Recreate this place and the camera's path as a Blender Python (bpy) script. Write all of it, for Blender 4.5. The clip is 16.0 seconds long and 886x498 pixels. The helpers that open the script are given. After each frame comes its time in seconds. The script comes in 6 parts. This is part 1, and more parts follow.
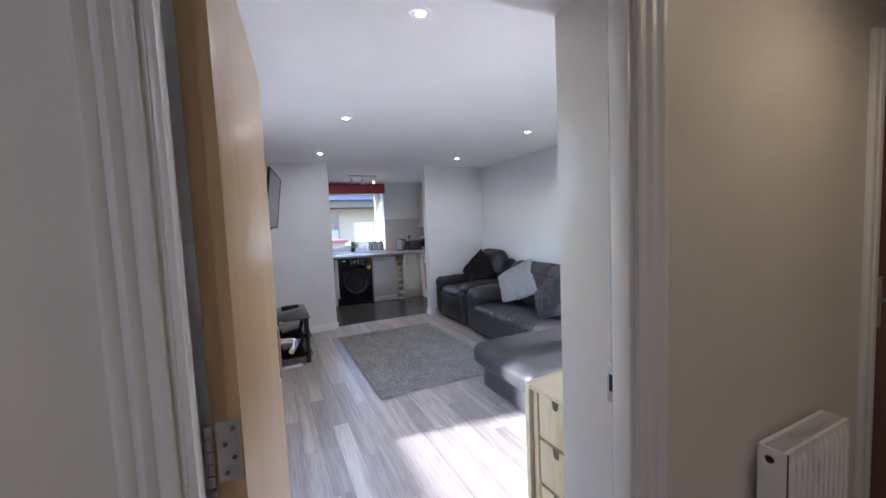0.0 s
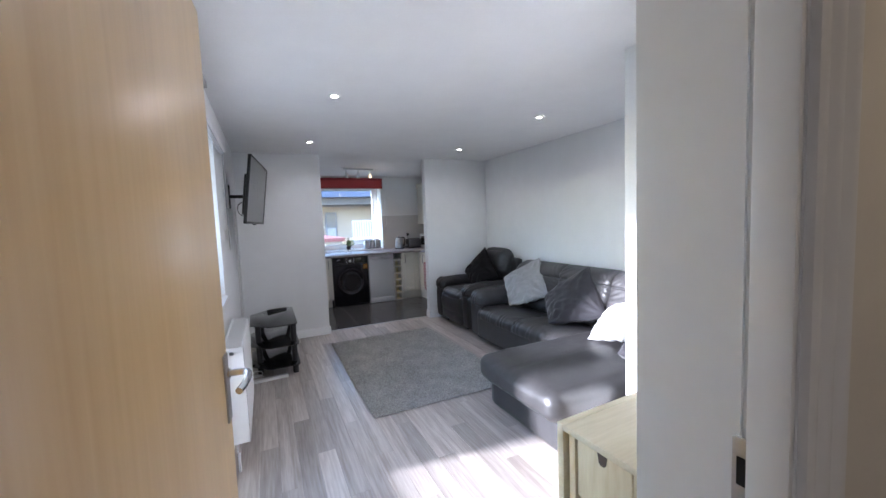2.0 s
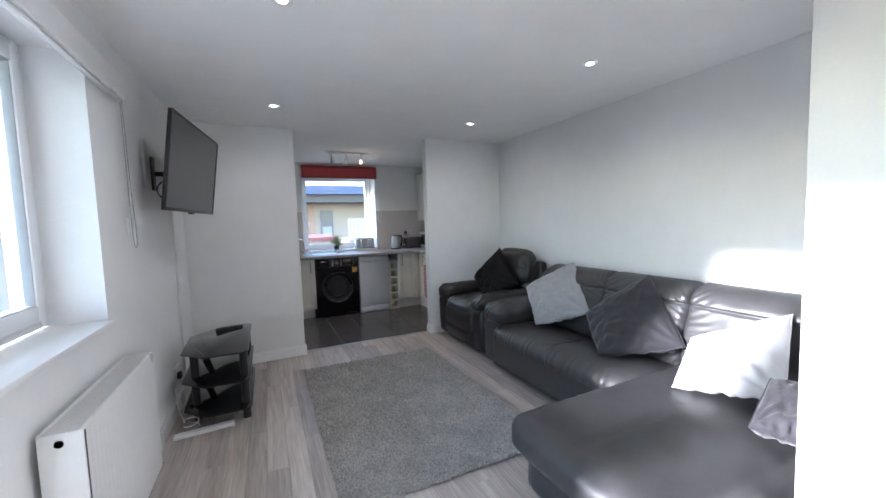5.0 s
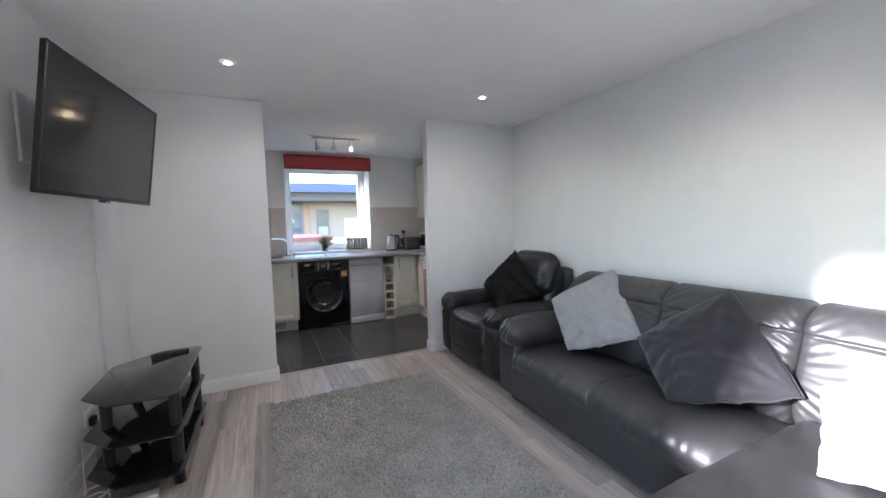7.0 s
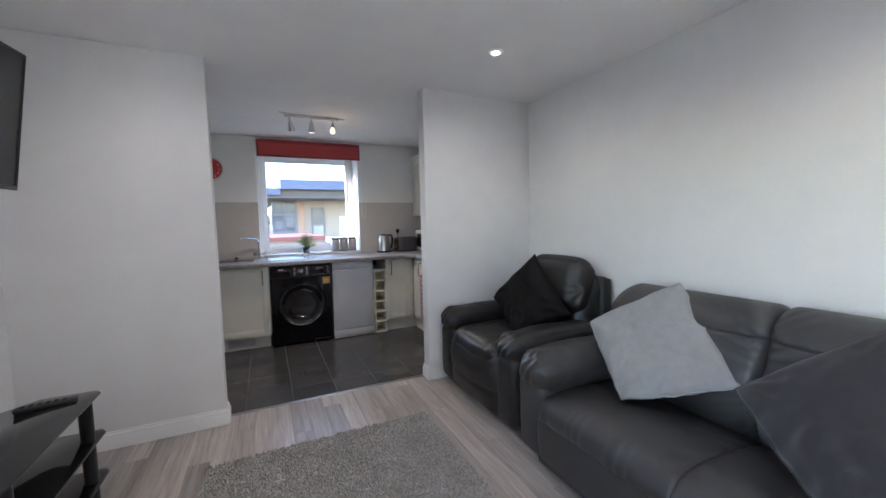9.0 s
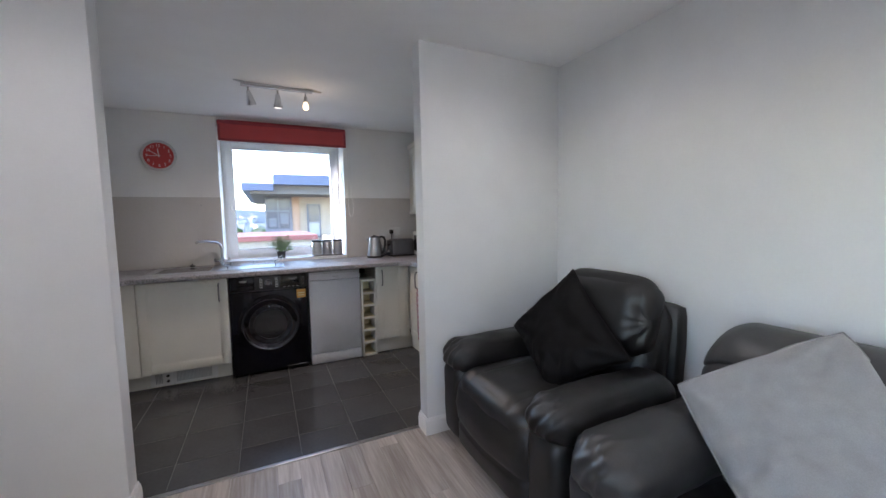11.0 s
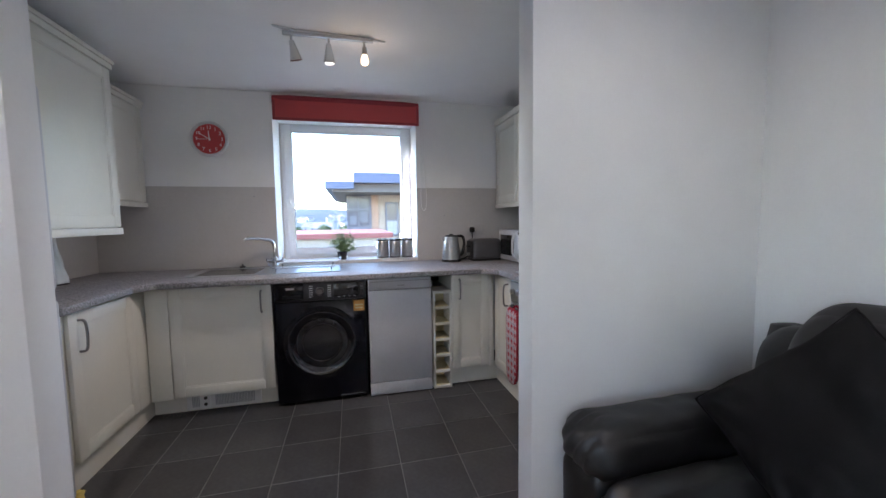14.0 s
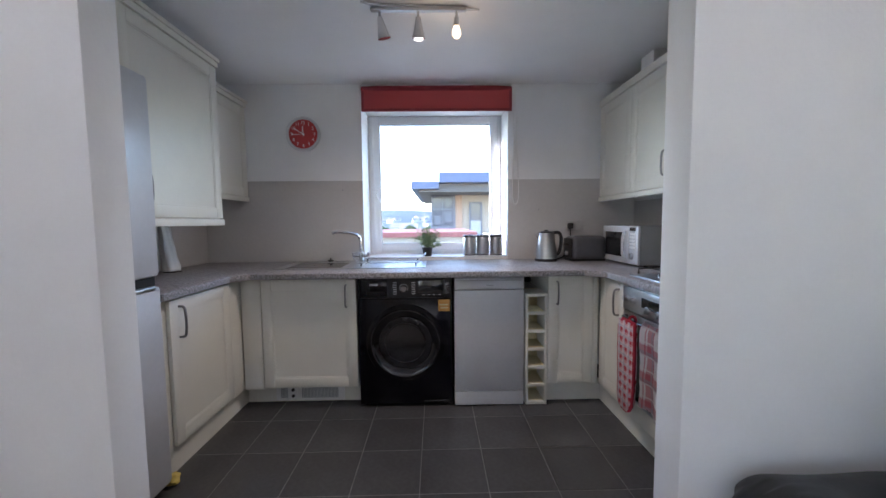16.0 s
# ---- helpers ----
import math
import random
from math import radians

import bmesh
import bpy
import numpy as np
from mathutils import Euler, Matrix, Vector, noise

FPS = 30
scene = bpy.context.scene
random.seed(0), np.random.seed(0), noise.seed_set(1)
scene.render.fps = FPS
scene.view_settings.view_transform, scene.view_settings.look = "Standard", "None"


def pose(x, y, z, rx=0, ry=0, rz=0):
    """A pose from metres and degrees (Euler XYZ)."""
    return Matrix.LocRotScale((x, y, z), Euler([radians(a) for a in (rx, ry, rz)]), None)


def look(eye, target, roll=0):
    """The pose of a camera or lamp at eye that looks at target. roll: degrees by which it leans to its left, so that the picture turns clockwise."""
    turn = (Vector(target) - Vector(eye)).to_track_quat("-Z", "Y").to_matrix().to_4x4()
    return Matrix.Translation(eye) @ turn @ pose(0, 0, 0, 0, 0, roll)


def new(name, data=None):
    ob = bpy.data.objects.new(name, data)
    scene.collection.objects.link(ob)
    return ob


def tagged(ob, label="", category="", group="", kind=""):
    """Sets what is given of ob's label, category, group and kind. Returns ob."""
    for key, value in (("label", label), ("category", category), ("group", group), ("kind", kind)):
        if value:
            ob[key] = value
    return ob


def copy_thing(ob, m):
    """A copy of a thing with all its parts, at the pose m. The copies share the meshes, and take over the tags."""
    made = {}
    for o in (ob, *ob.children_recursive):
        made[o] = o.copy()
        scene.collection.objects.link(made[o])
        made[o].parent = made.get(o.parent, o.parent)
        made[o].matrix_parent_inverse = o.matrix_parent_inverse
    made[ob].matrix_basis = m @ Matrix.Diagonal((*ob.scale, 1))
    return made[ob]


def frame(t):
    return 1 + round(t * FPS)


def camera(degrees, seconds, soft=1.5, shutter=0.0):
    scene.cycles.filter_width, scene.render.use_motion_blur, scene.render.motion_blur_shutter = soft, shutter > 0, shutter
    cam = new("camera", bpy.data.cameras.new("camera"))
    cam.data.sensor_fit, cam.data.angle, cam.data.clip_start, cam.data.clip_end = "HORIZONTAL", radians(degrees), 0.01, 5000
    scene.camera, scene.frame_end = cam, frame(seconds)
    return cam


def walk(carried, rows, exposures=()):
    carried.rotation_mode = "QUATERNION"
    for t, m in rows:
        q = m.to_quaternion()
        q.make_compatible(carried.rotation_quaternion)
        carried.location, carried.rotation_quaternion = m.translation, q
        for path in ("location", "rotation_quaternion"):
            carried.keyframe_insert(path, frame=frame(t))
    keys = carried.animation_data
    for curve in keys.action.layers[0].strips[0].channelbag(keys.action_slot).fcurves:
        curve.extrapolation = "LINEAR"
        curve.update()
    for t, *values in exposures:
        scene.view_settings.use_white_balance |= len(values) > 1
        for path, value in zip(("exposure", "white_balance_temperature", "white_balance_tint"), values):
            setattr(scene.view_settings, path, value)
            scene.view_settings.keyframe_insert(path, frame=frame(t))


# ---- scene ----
EXPOSURE = 3.57
cam = camera(99.4, 16.0)
PATH = [
    (0, (0.063, 0.036, 1.436), (0.908, 1.843, 1.294), -2.5),
    (0.5, (0.083, 0.102, 1.423), (0.929, 1.908, 1.279), -2.6),
    (1, (0.111, 0.185, 1.406), (0.957, 1.991, 1.261), -2.5),
    (1.5, (0.15, 0.277, 1.399), (0.996, 2.083, 1.254), -2.4),
    (2, (0.202, 0.399, 1.408), (1.051, 2.203, 1.258), -2.3),
    (2.5, (0.276, 0.527, 1.396), (1.122, 2.333, 1.248), -2.3),
    (3, (0.349, 0.668, 1.373), (1.198, 2.473, 1.224), -2.1),
    (3.5, (0.405, 0.816, 1.357), (1.258, 2.619, 1.208), -2.0),
    (4, (0.462, 0.989, 1.351), (1.314, 2.792, 1.205), -2.0),
    (6.5, (0.768, 1.815, 1.3), (1.618, 3.62, 1.154), -1.5),
    (7, (0.845, 1.99, 1.294), (1.697, 3.794, 1.153), -1.5),
    (7.5, (0.922, 2.152, 1.287), (1.773, 3.956, 1.145), -1.5),
    (8, (1.002, 2.325, 1.282), (1.851, 4.131, 1.142), -1.4),
    (8.5, (1.091, 2.495, 1.284), (1.94, 4.301, 1.14), -1.3),
    (9, (1.161, 2.668, 1.269), (2.014, 4.471, 1.126), -1.3),
    (11.5, (1.551, 3.547, 1.302), (2.397, 5.352, 1.141), -1.1),
    (12, (1.6, 3.709, 1.28), (2.435, 5.519, 1.125), -1.2),
    (12.5, (1.643, 3.862, 1.281), (2.421, 5.698, 1.124), -1.1),
    (13, (1.676, 4.001, 1.275), (2.365, 5.872, 1.117), -1.0),
    (13.5, (1.696, 4.116, 1.266), (2.282, 6.022, 1.111), -0.9),
    (14, (1.708, 4.217, 1.26), (2.176, 6.155, 1.105), -0.8),
    (14.5, (1.705, 4.306, 1.252), (2.05, 6.27, 1.096), -0.8),
    (15, (1.718, 4.365, 1.236), (1.912, 6.35, 1.084), -0.7),
    (15.5, (1.7, 4.422, 1.212), (1.797, 6.414, 1.069), -0.6),
    (16, (1.691, 4.489, 1.208), (1.729, 6.484, 1.064), -0.6),
]
walk(cam, [(t, look(eye, target, roll)) for t, eye, target, roll in PATH], [(0.0, EXPOSURE, 5850, 22), (4.0, EXPOSURE, 5950, 16), (7.0, EXPOSURE + 0.2, 6200, 18), (9.0, EXPOSURE + 0.13, 6250, 19), (11.5, EXPOSURE + 0.18, 6250, 20), (13.0, EXPOSURE + 0.18, 6200, 20), (16.0, EXPOSURE + 0.18, 6100, 21)])

# ---- light ----
world = bpy.data.worlds.new("world")
scene.world = world
world.use_nodes = True
wn = world.node_tree.nodes
sky = wn.new("ShaderNodeTexSky")
sky.sky_type = "NISHITA"
sky.sun_disc = False
sky.sun_elevation = radians(15.5)
sky.sun_rotation = radians(-80.8)
sky.dust_density = 0.1
sky.ozone_density = 1.5
world.node_tree.links.new(sky.outputs[0], wn["Background"].inputs[0])
wn["Background"].inputs[1].default_value = 0.15


def lamp(name, kind, energy, m, color=(1, 1, 1), size=0.1, size_y=None):
    data = bpy.data.lights.new(name, kind)
    data.energy, data.color = energy, color
    if kind == "AREA":
        data.size = size
        if size_y:
            data.shape, data.size_y = "RECTANGLE", size_y
    elif kind == "SUN":
        data.angle = size
    else:
        data.shadow_soft_size = size
    ob = new(name, data)
    ob.matrix_world = m
    return ob


SUN_WAY = Vector((1, -0.162, -0.28))
lamp("sun", "SUN", 2.0, look((-8, 2.5, 4), Vector((-8, 2.5, 4)) + SUN_WAY), (1, 1, 1), radians(4))

# ---- materials ----


def mat(name, color, rough=0.5, metal=0.0, grain=0.06, scale=30, bump=0.02, big=0.05, stretch=None, coat=0.0, spread=0.0, emit=None, sheen=0.0, spec=0.5):
    """A principled surface with colour varied at two scales, fine relief, and a tint that differs from piece to piece."""
    m = bpy.data.materials.new(name)
    m.use_nodes = True
    n, l = m.node_tree.nodes, m.node_tree.links
    b = n["Principled BSDF"]
    b.inputs["Metallic"].default_value = metal
    b.inputs["Roughness"].default_value = rough
    b.inputs["Coat Weight"].default_value = coat
    b.inputs["Coat Roughness"].default_value = 0.12
    b.inputs["Sheen Weight"].default_value = sheen
    b.inputs["Specular IOR Level"].default_value = spec
    tc = n.new("ShaderNodeTexCoord")
    mp = n.new("ShaderNodeMapping")
    l.new(tc.outputs["Object"], mp.inputs[0])
    if stretch:
        mp.inputs["Scale"].default_value = stretch
    fine = n.new("ShaderNodeTexNoise")
    fine.inputs["Scale"].default_value = scale
    fine.inputs["Detail"].default_value = 5
    l.new(mp.outputs[0], fine.inputs[0])
    wide = n.new("ShaderNodeTexNoise")
    wide.inputs["Scale"].default_value = max(scale / 14, 0.8)
    wide.inputs["Detail"].default_value = 3
    l.new(mp.outputs[0], wide.inputs[0])

    def ramp(src, amount):
        r = n.new("ShaderNodeMapRange")
        r.inputs[1].default_value, r.inputs[2].default_value = 0.25, 0.75
        r.inputs[3].default_value, r.inputs[4].default_value = 1 - amount, 1 + amount
        l.new(src, r.inputs[0])
        return r.outputs[0]

    v = n.new("ShaderNodeMath")
    v.operation = "MULTIPLY"
    l.new(ramp(fine.outputs[0], grain), v.inputs[0])
    l.new(ramp(wide.outputs[0], big), v.inputs[1])
    out = v.outputs[0]
    if spread:
        info = n.new("ShaderNodeObjectInfo")
        r = n.new("ShaderNodeMapRange")
        r.inputs[3].default_value, r.inputs[4].default_value = 1 - spread, 1 + spread
        l.new(info.outputs["Random"], r.inputs[0])
        w = n.new("ShaderNodeMath")
        w.operation = "MULTIPLY"
        l.new(out, w.inputs[0])
        l.new(r.outputs[0], w.inputs[1])
        out = w.outputs[0]
    mul = n.new("ShaderNodeVectorMath")
    mul.operation = "SCALE"
    mul.inputs[0].default_value = color
    l.new(out, mul.inputs["Scale"])
    l.new(mul.outputs[0], b.inputs["Base Color"])
    if bump:
        bp = n.new("ShaderNodeBump")
        bp.inputs["Strength"].default_value = min(1.0, bump * 10)
        bp.inputs["Distance"].default_value = 0.004
        l.new(fine.outputs[0], bp.inputs["Height"])
        l.new(bp.outputs[0], b.inputs["Normal"])
    if rough > 0.05:
        rr = n.new("ShaderNodeMapRange")
        rr.inputs[1].default_value, rr.inputs[2].default_value = 0.2, 0.8
        rr.inputs[3].default_value, rr.inputs[4].default_value = rough * 0.85, min(1, rough * 1.15)
        l.new(wide.outputs[0], rr.inputs[0])
        l.new(rr.outputs[0], b.inputs["Roughness"])
    if emit:
        b.inputs["Emission Color"].default_value = (*emit[:3], 1)
        b.inputs["Emission Strength"].default_value = emit[3]
    return m


def glass(name):
    """A thin clear pane: it lets light straight through and mirrors a little at a slant."""
    m = bpy.data.materials.new(name)
    m.use_nodes = True
    n, l = m.node_tree.nodes, m.node_tree.links
    n.remove(n["Principled BSDF"])
    clear, gloss, slant, mix = n.new("ShaderNodeBsdfTransparent"), n.new("ShaderNodeBsdfGlossy"), n.new("ShaderNodeLayerWeight"), n.new("ShaderNodeMixShader")
    power, share = n.new("ShaderNodeMath"), n.new("ShaderNodeMath")
    power.operation, share.operation = "POWER", "MULTIPLY_ADD"
    power.inputs[1].default_value, share.inputs[1].default_value, share.inputs[2].default_value = 4, 0.3, 0.02
    clear.inputs[0].default_value = (0.95, 0.97, 0.965, 1)
    gloss.inputs["Roughness"].default_value = 0.01
    l.new(slant.outputs["Facing"], power.inputs[0])
    l.new(power.outputs[0], share.inputs[0])
    l.new(share.outputs[0], mix.inputs[0])
    l.new(clear.outputs[0], mix.inputs[1])
    l.new(gloss.outputs[0], mix.inputs[2])
    l.new(mix.outputs[0], n["Material Output"].inputs[0])
    return m


def plank_mat(name, dark, light, scale=(1.0, 1.0, 1.0), rough=0.35, spread=0.22):
    """Printed wood: long grain along local y, with streaks and a tone for each board."""
    m = bpy.data.materials.new(name)
    m.use_nodes = True
    n, l = m.node_tree.nodes, m.node_tree.links
    b = n["Principled BSDF"]
    tc, info = n.new("ShaderNodeTexCoord"), n.new("ShaderNodeObjectInfo")
    off = n.new("ShaderNodeVectorMath")
    off.operation = "MULTIPLY_ADD"
    off.inputs[1].default_value = scale
    comb = n.new("ShaderNodeCombineXYZ")
    mu = n.new("ShaderNodeMath")
    mu.operation = "MULTIPLY"
    mu.inputs[1].default_value = 61
    l.new(info.outputs["Random"], mu.inputs[0])
    for k in range(3):
        l.new(mu.outputs[0], comb.inputs[k])
    l.new(tc.outputs["Object"], off.inputs[0])
    l.new(comb.outputs[0], off.inputs[2])
    grain, streak = n.new("ShaderNodeTexNoise"), n.new("ShaderNodeTexNoise")
    grain.inputs["Scale"].default_value, grain.inputs["Detail"].default_value = 9, 8
    streak.inputs["Scale"].default_value, streak.inputs["Detail"].default_value, streak.inputs["Distortion"].default_value = 1.6, 3, 0.6
    l.new(off.outputs[0], grain.inputs[0])
    l.new(off.outputs[0], streak.inputs[0])
    mix = n.new("ShaderNodeMath")
    mix.operation = "MULTIPLY_ADD"
    mix.inputs[1].default_value = 0.45
    l.new(grain.outputs[0], mix.inputs[0])
    sc = n.new("ShaderNodeMath")
    sc.operation = "MULTIPLY"
    sc.inputs[1].default_value = 0.55
    l.new(streak.outputs[0], sc.inputs[0])
    l.new(sc.outputs[0], mix.inputs[2])
    cr = n.new("ShaderNodeValToRGB")
    cr.color_ramp.elements[0].position, cr.color_ramp.elements[0].color = 0.36, (*dark, 1)
    cr.color_ramp.elements[1].position, cr.color_ramp.elements[1].color = 0.64, (*light, 1)
    l.new(mix.outputs[0], cr.inputs[0])
    tone = n.new("ShaderNodeMapRange")
    tone.inputs[3].default_value, tone.inputs[4].default_value = 1 - spread, 1 + spread
    l.new(info.outputs["Random"], tone.inputs[0])
    mul = n.new("ShaderNodeVectorMath")
    mul.operation = "SCALE"
    l.new(cr.outputs[0], mul.inputs[0])
    l.new(tone.outputs[0], mul.inputs["Scale"])
    l.new(mul.outputs[0], b.inputs["Base Color"])
    b.inputs["Roughness"].default_value = rough
    bp = n.new("ShaderNodeBump")
    bp.inputs["Strength"].default_value, bp.inputs["Distance"].default_value = 0.12, 0.002
    l.new(grain.outputs[0], bp.inputs["Height"])
    l.new(bp.outputs[0], b.inputs["Normal"])
    return m


def plaid_mat(name, base, stripe, thin, fine=1.0):
    """Woven tartan: broad stripes both ways over a ground colour, with thin lines."""
    m = bpy.data.materials.new(name)
    m.use_nodes = True
    n, l = m.node_tree.nodes, m.node_tree.links
    b = n["Principled BSDF"]
    b.inputs["Roughness"].default_value = 0.95
    tc = n.new("ShaderNodeTexCoord")
    sep = n.new("ShaderNodeSeparateXYZ")
    l.new(tc.outputs["Object"], sep.inputs[0])
    last = None
    for axis, freq, width, colour in ((1, 9 * fine, 0.42, stripe), (2, 9 * fine, 0.42, stripe), (1, 9 * fine, 0.2, thin), (2, 9 * fine, 0.2, thin), (1, 18 * fine, 0.12, stripe), (2, 18 * fine, 0.12, (0.75, 0.73, 0.7))):
        a = n.new("ShaderNodeMath")
        a.operation = "MULTIPLY"
        a.inputs[1].default_value = freq
        l.new(sep.outputs[axis], a.inputs[0])
        f = n.new("ShaderNodeMath")
        f.operation = "FRACT"
        l.new(a.outputs[0], f.inputs[0])
        c = n.new("ShaderNodeMath")
        c.operation = "LESS_THAN"
        c.inputs[1].default_value = width
        l.new(f.outputs[0], c.inputs[0])
        h = n.new("ShaderNodeMath")
        h.operation = "MULTIPLY"
        h.inputs[1].default_value = 0.6
        l.new(c.outputs[0], h.inputs[0])
        mx = n.new("ShaderNodeMix")
        mx.data_type = "RGBA"
        l.new(h.outputs[0], mx.inputs[0])
        mx.inputs[7].default_value = (*colour, 1)
        if last is None:
            mx.inputs[6].default_value = (*base, 1)
        else:
            l.new(last, mx.inputs[6])
        last = mx.outputs[2]
    l.new(last, b.inputs["Base Color"])
    return m


def leather_mat(name, color, rough, scale=160):
    """Upholstery leather: fine pebble relief over broad soft creases."""
    m = mat(name, color, rough, 0, 0.12, scale, 0.012, 0.18, spec=0.65)
    n, l = m.node_tree.nodes, m.node_tree.links
    tc = n.new("ShaderNodeTexCoord")
    crease = n.new("ShaderNodeTexNoise")
    crease.inputs["Scale"].default_value, crease.inputs["Detail"].default_value, crease.inputs["Distortion"].default_value = 7, 4, 1.2
    l.new(tc.outputs["Object"], crease.inputs[0])
    bp = n.new("ShaderNodeBump")
    bp.inputs["Strength"].default_value, bp.inputs["Distance"].default_value = 0.14, 0.012
    l.new(crease.outputs[0], bp.inputs["Height"])
    old = [x for x in n if x.type == "BUMP" and x != bp][0]
    l.new(bp.outputs[0], old.inputs["Normal"])
    return m


M_WALL = mat("wall_paint", (0.8, 0.805, 0.805), 0.75, grain=0.012, scale=90, bump=0.012, big=0.02)
M_CEIL = mat("ceiling_paint", (0.9, 0.9, 0.9), 0.85, grain=0.012, scale=70, bump=0.01, big=0.02)
M_HALL = mat("hall_paint", (0.73, 0.7, 0.645), 0.45, grain=0.012, scale=90, bump=0.01, big=0.03)
M_TRIM = mat("white_gloss_paint", (0.8, 0.8, 0.8), 0.3, grain=0.015, scale=25, bump=0.006, big=0.02)
M_UPVC = mat("white_upvc", (0.8, 0.81, 0.83), 0.25, grain=0.01, scale=20, bump=0.0, big=0.02)
M_PLANK = plank_mat("grey_oak_laminate", (0.31, 0.265, 0.235), (0.54, 0.495, 0.46), (10, 0.55, 1), 0.33, 0.24)
M_BASE = mat("subfloor", (0.17, 0.15, 0.13), 0.9)
M_TILE = mat("dark_slate_tile", (0.062, 0.062, 0.066), 0.2, grain=0.1, scale=45, bump=0.006, big=0.12, spread=0.12)
M_GROUT = mat("grout", (0.12, 0.12, 0.12), 0.9, grain=0.15)
M_SPLASH = mat("splashback_panel", (0.5, 0.485, 0.475), 0.4, grain=0.03, scale=60, bump=0.006, big=0.03)
M_DOOR = plank_mat("beech_veneer", (0.45, 0.3, 0.14), (0.52, 0.362, 0.185), (6, 6, 0.35), 0.3, 0.02)
M_REDDOOR = mat("red_brown_veneer", (0.16, 0.05, 0.035), 0.35, grain=0.2, scale=20, stretch=(8, 8, 0.5))
M_CHROME = mat("chrome", (0.7, 0.7, 0.71), 0.12, 1, 0.02, 30, 0)
M_STEEL = mat("brushed_steel", (0.5, 0.5, 0.51), 0.32, 1, 0.06, 40, 0.01, stretch=(1, 1, 12))
M_SILVER = mat("silver_paint", (0.52, 0.53, 0.56), 0.36, 0.12, 0.03, 50, 0.004)
M_LEATHER = leather_mat("black_leather", (0.0095, 0.009, 0.0095), 0.45)
M_SOFA = leather_mat("dark_grey_leather", (0.036, 0.035, 0.0365), 0.41)
M_CUSH_LIGHT = mat("pale_grey_cloth", (0.31, 0.308, 0.312), 0.9, grain=0.08, scale=300, bump=0.03, big=0.08, sheen=0.2)
M_CUSH_WHITE = mat("white_cloth", (0.44, 0.435, 0.44), 0.9, grain=0.06, scale=300, bump=0.03, big=0.06, sheen=0.2)
M_CUSH_DARK = mat("charcoal_velvet", (0.022, 0.02, 0.025), 0.8, grain=0.12, scale=250, bump=0.02, big=0.25, sheen=0.2)
M_CUSH_BLACK = mat("black_velvet", (0.006, 0.0055, 0.006), 0.7, grain=0.12, scale=250, bump=0.02, big=0.25, spec=0.2)
M_RUG = mat("grey_wool_pile", (0.42, 0.405, 0.38), 1.0, grain=0.4, scale=75, bump=0.05, big=0.18)
M_BGLASS = mat("black_glass", (0.012, 0.013, 0.014), 0.06, 0, 0.02, 20, 0, coat=0.3)
M_BPLAST = mat("black_plastic", (0.014, 0.014, 0.015), 0.38, 0, 0.05, 60, 0.004)
M_SCREEN = mat("tv_screen", (0.02, 0.021, 0.022), 0.09, 0, 0.01, 20, 0)
M_TUBE = mat("black_tube", (0.02, 0.02, 0.021), 0.3, 0.3, 0.03, 40, 0)
M_WHITEP = mat("white_plastic", (0.75, 0.75, 0.74), 0.4, 0, 0.02, 40, 0.003)
M_CREAM = mat("cream_cabinet_paint", (0.7, 0.685, 0.62), 0.42, 0, 0.015, 60, 0.004, big=0.03)
M_TOP = mat("speckled_worktop", (0.27, 0.26, 0.27), 0.42, 0, 0.75, 110, 0.002, big=0.03, spec=0.3)
M_WASHER = mat("black_gloss_enamel", (0.004, 0.004, 0.007), 0.12, 0, 0.03, 30, 0, coat=0.0, spec=0.25)
M_PORTGLASS = mat("porthole_glass", (0.03, 0.031, 0.035), 0.1, 0.5, 0.6, 16, 0.0, big=0.4)
M_SMOKED = mat("smoked_chrome", (0.065, 0.065, 0.07), 0.12, 1, 0.02, 30, 0)
M_DARKCHROME = mat("dark_chrome", (0.2, 0.2, 0.21), 0.18, 1, 0.02, 30, 0)
M_PINE = plank_mat("birch_wood", (0.6, 0.48, 0.29), (0.7, 0.59, 0.4), (10, 10, 1.2), 0.45, 0.05)
M_PINE_TOP = plank_mat("birch_top", (0.6, 0.51, 0.34), (0.69, 0.6, 0.43), (1.0, 12, 12), 0.4, 0.03)
M_RAW = mat("pale_cut_wood", (0.68, 0.6, 0.36), 0.7, 0, 0.12, 60, 0.01, stretch=(1, 8, 1))
# Same cloth twice: M_RED lightened for daylight through it, M_REDEDGE for denser layers.
M_RED = mat("backlit_red_blind_cloth", (0.45, 0.06, 0.06), 0.75, 0, 0.05, 220, 0.02)
M_REDEDGE = mat("unlit_red_blind_cloth", (0.27, 0.03, 0.04), 0.7, 0, 0.05, 220, 0.02)
M_REDFACE = mat("red_clock_face", (0.5, 0.05, 0.05), 0.5, 0, 0.03, 60, 0)
M_PLAID = plaid_mat("red_tartan", (0.7, 0.67, 0.67), (0.45, 0.04, 0.07), (0.3, 0.3, 0.34), 0.85)
M_PLAIDFINE = plaid_mat("fine_red_tartan", (0.4, 0.03, 0.05), (0.66, 0.62, 0.62), (0.14, 0.16, 0.22), 2.3)
M_REDTRIM = mat("red_binding", (0.32, 0.012, 0.03), 0.9)
M_LEAF = mat("leaf", (0.15, 0.24, 0.09), 0.6, 0, 0.3, 60, 0.02, spread=0.2)
M_WHITE = mat("white_print", (0.8, 0.8, 0.8), 0.6, grain=0.0, bump=0)
M_ORANGE = mat("orange_sticker", (0.6, 0.3, 0.06), 0.6)
M_GLASS = glass("window_glass")
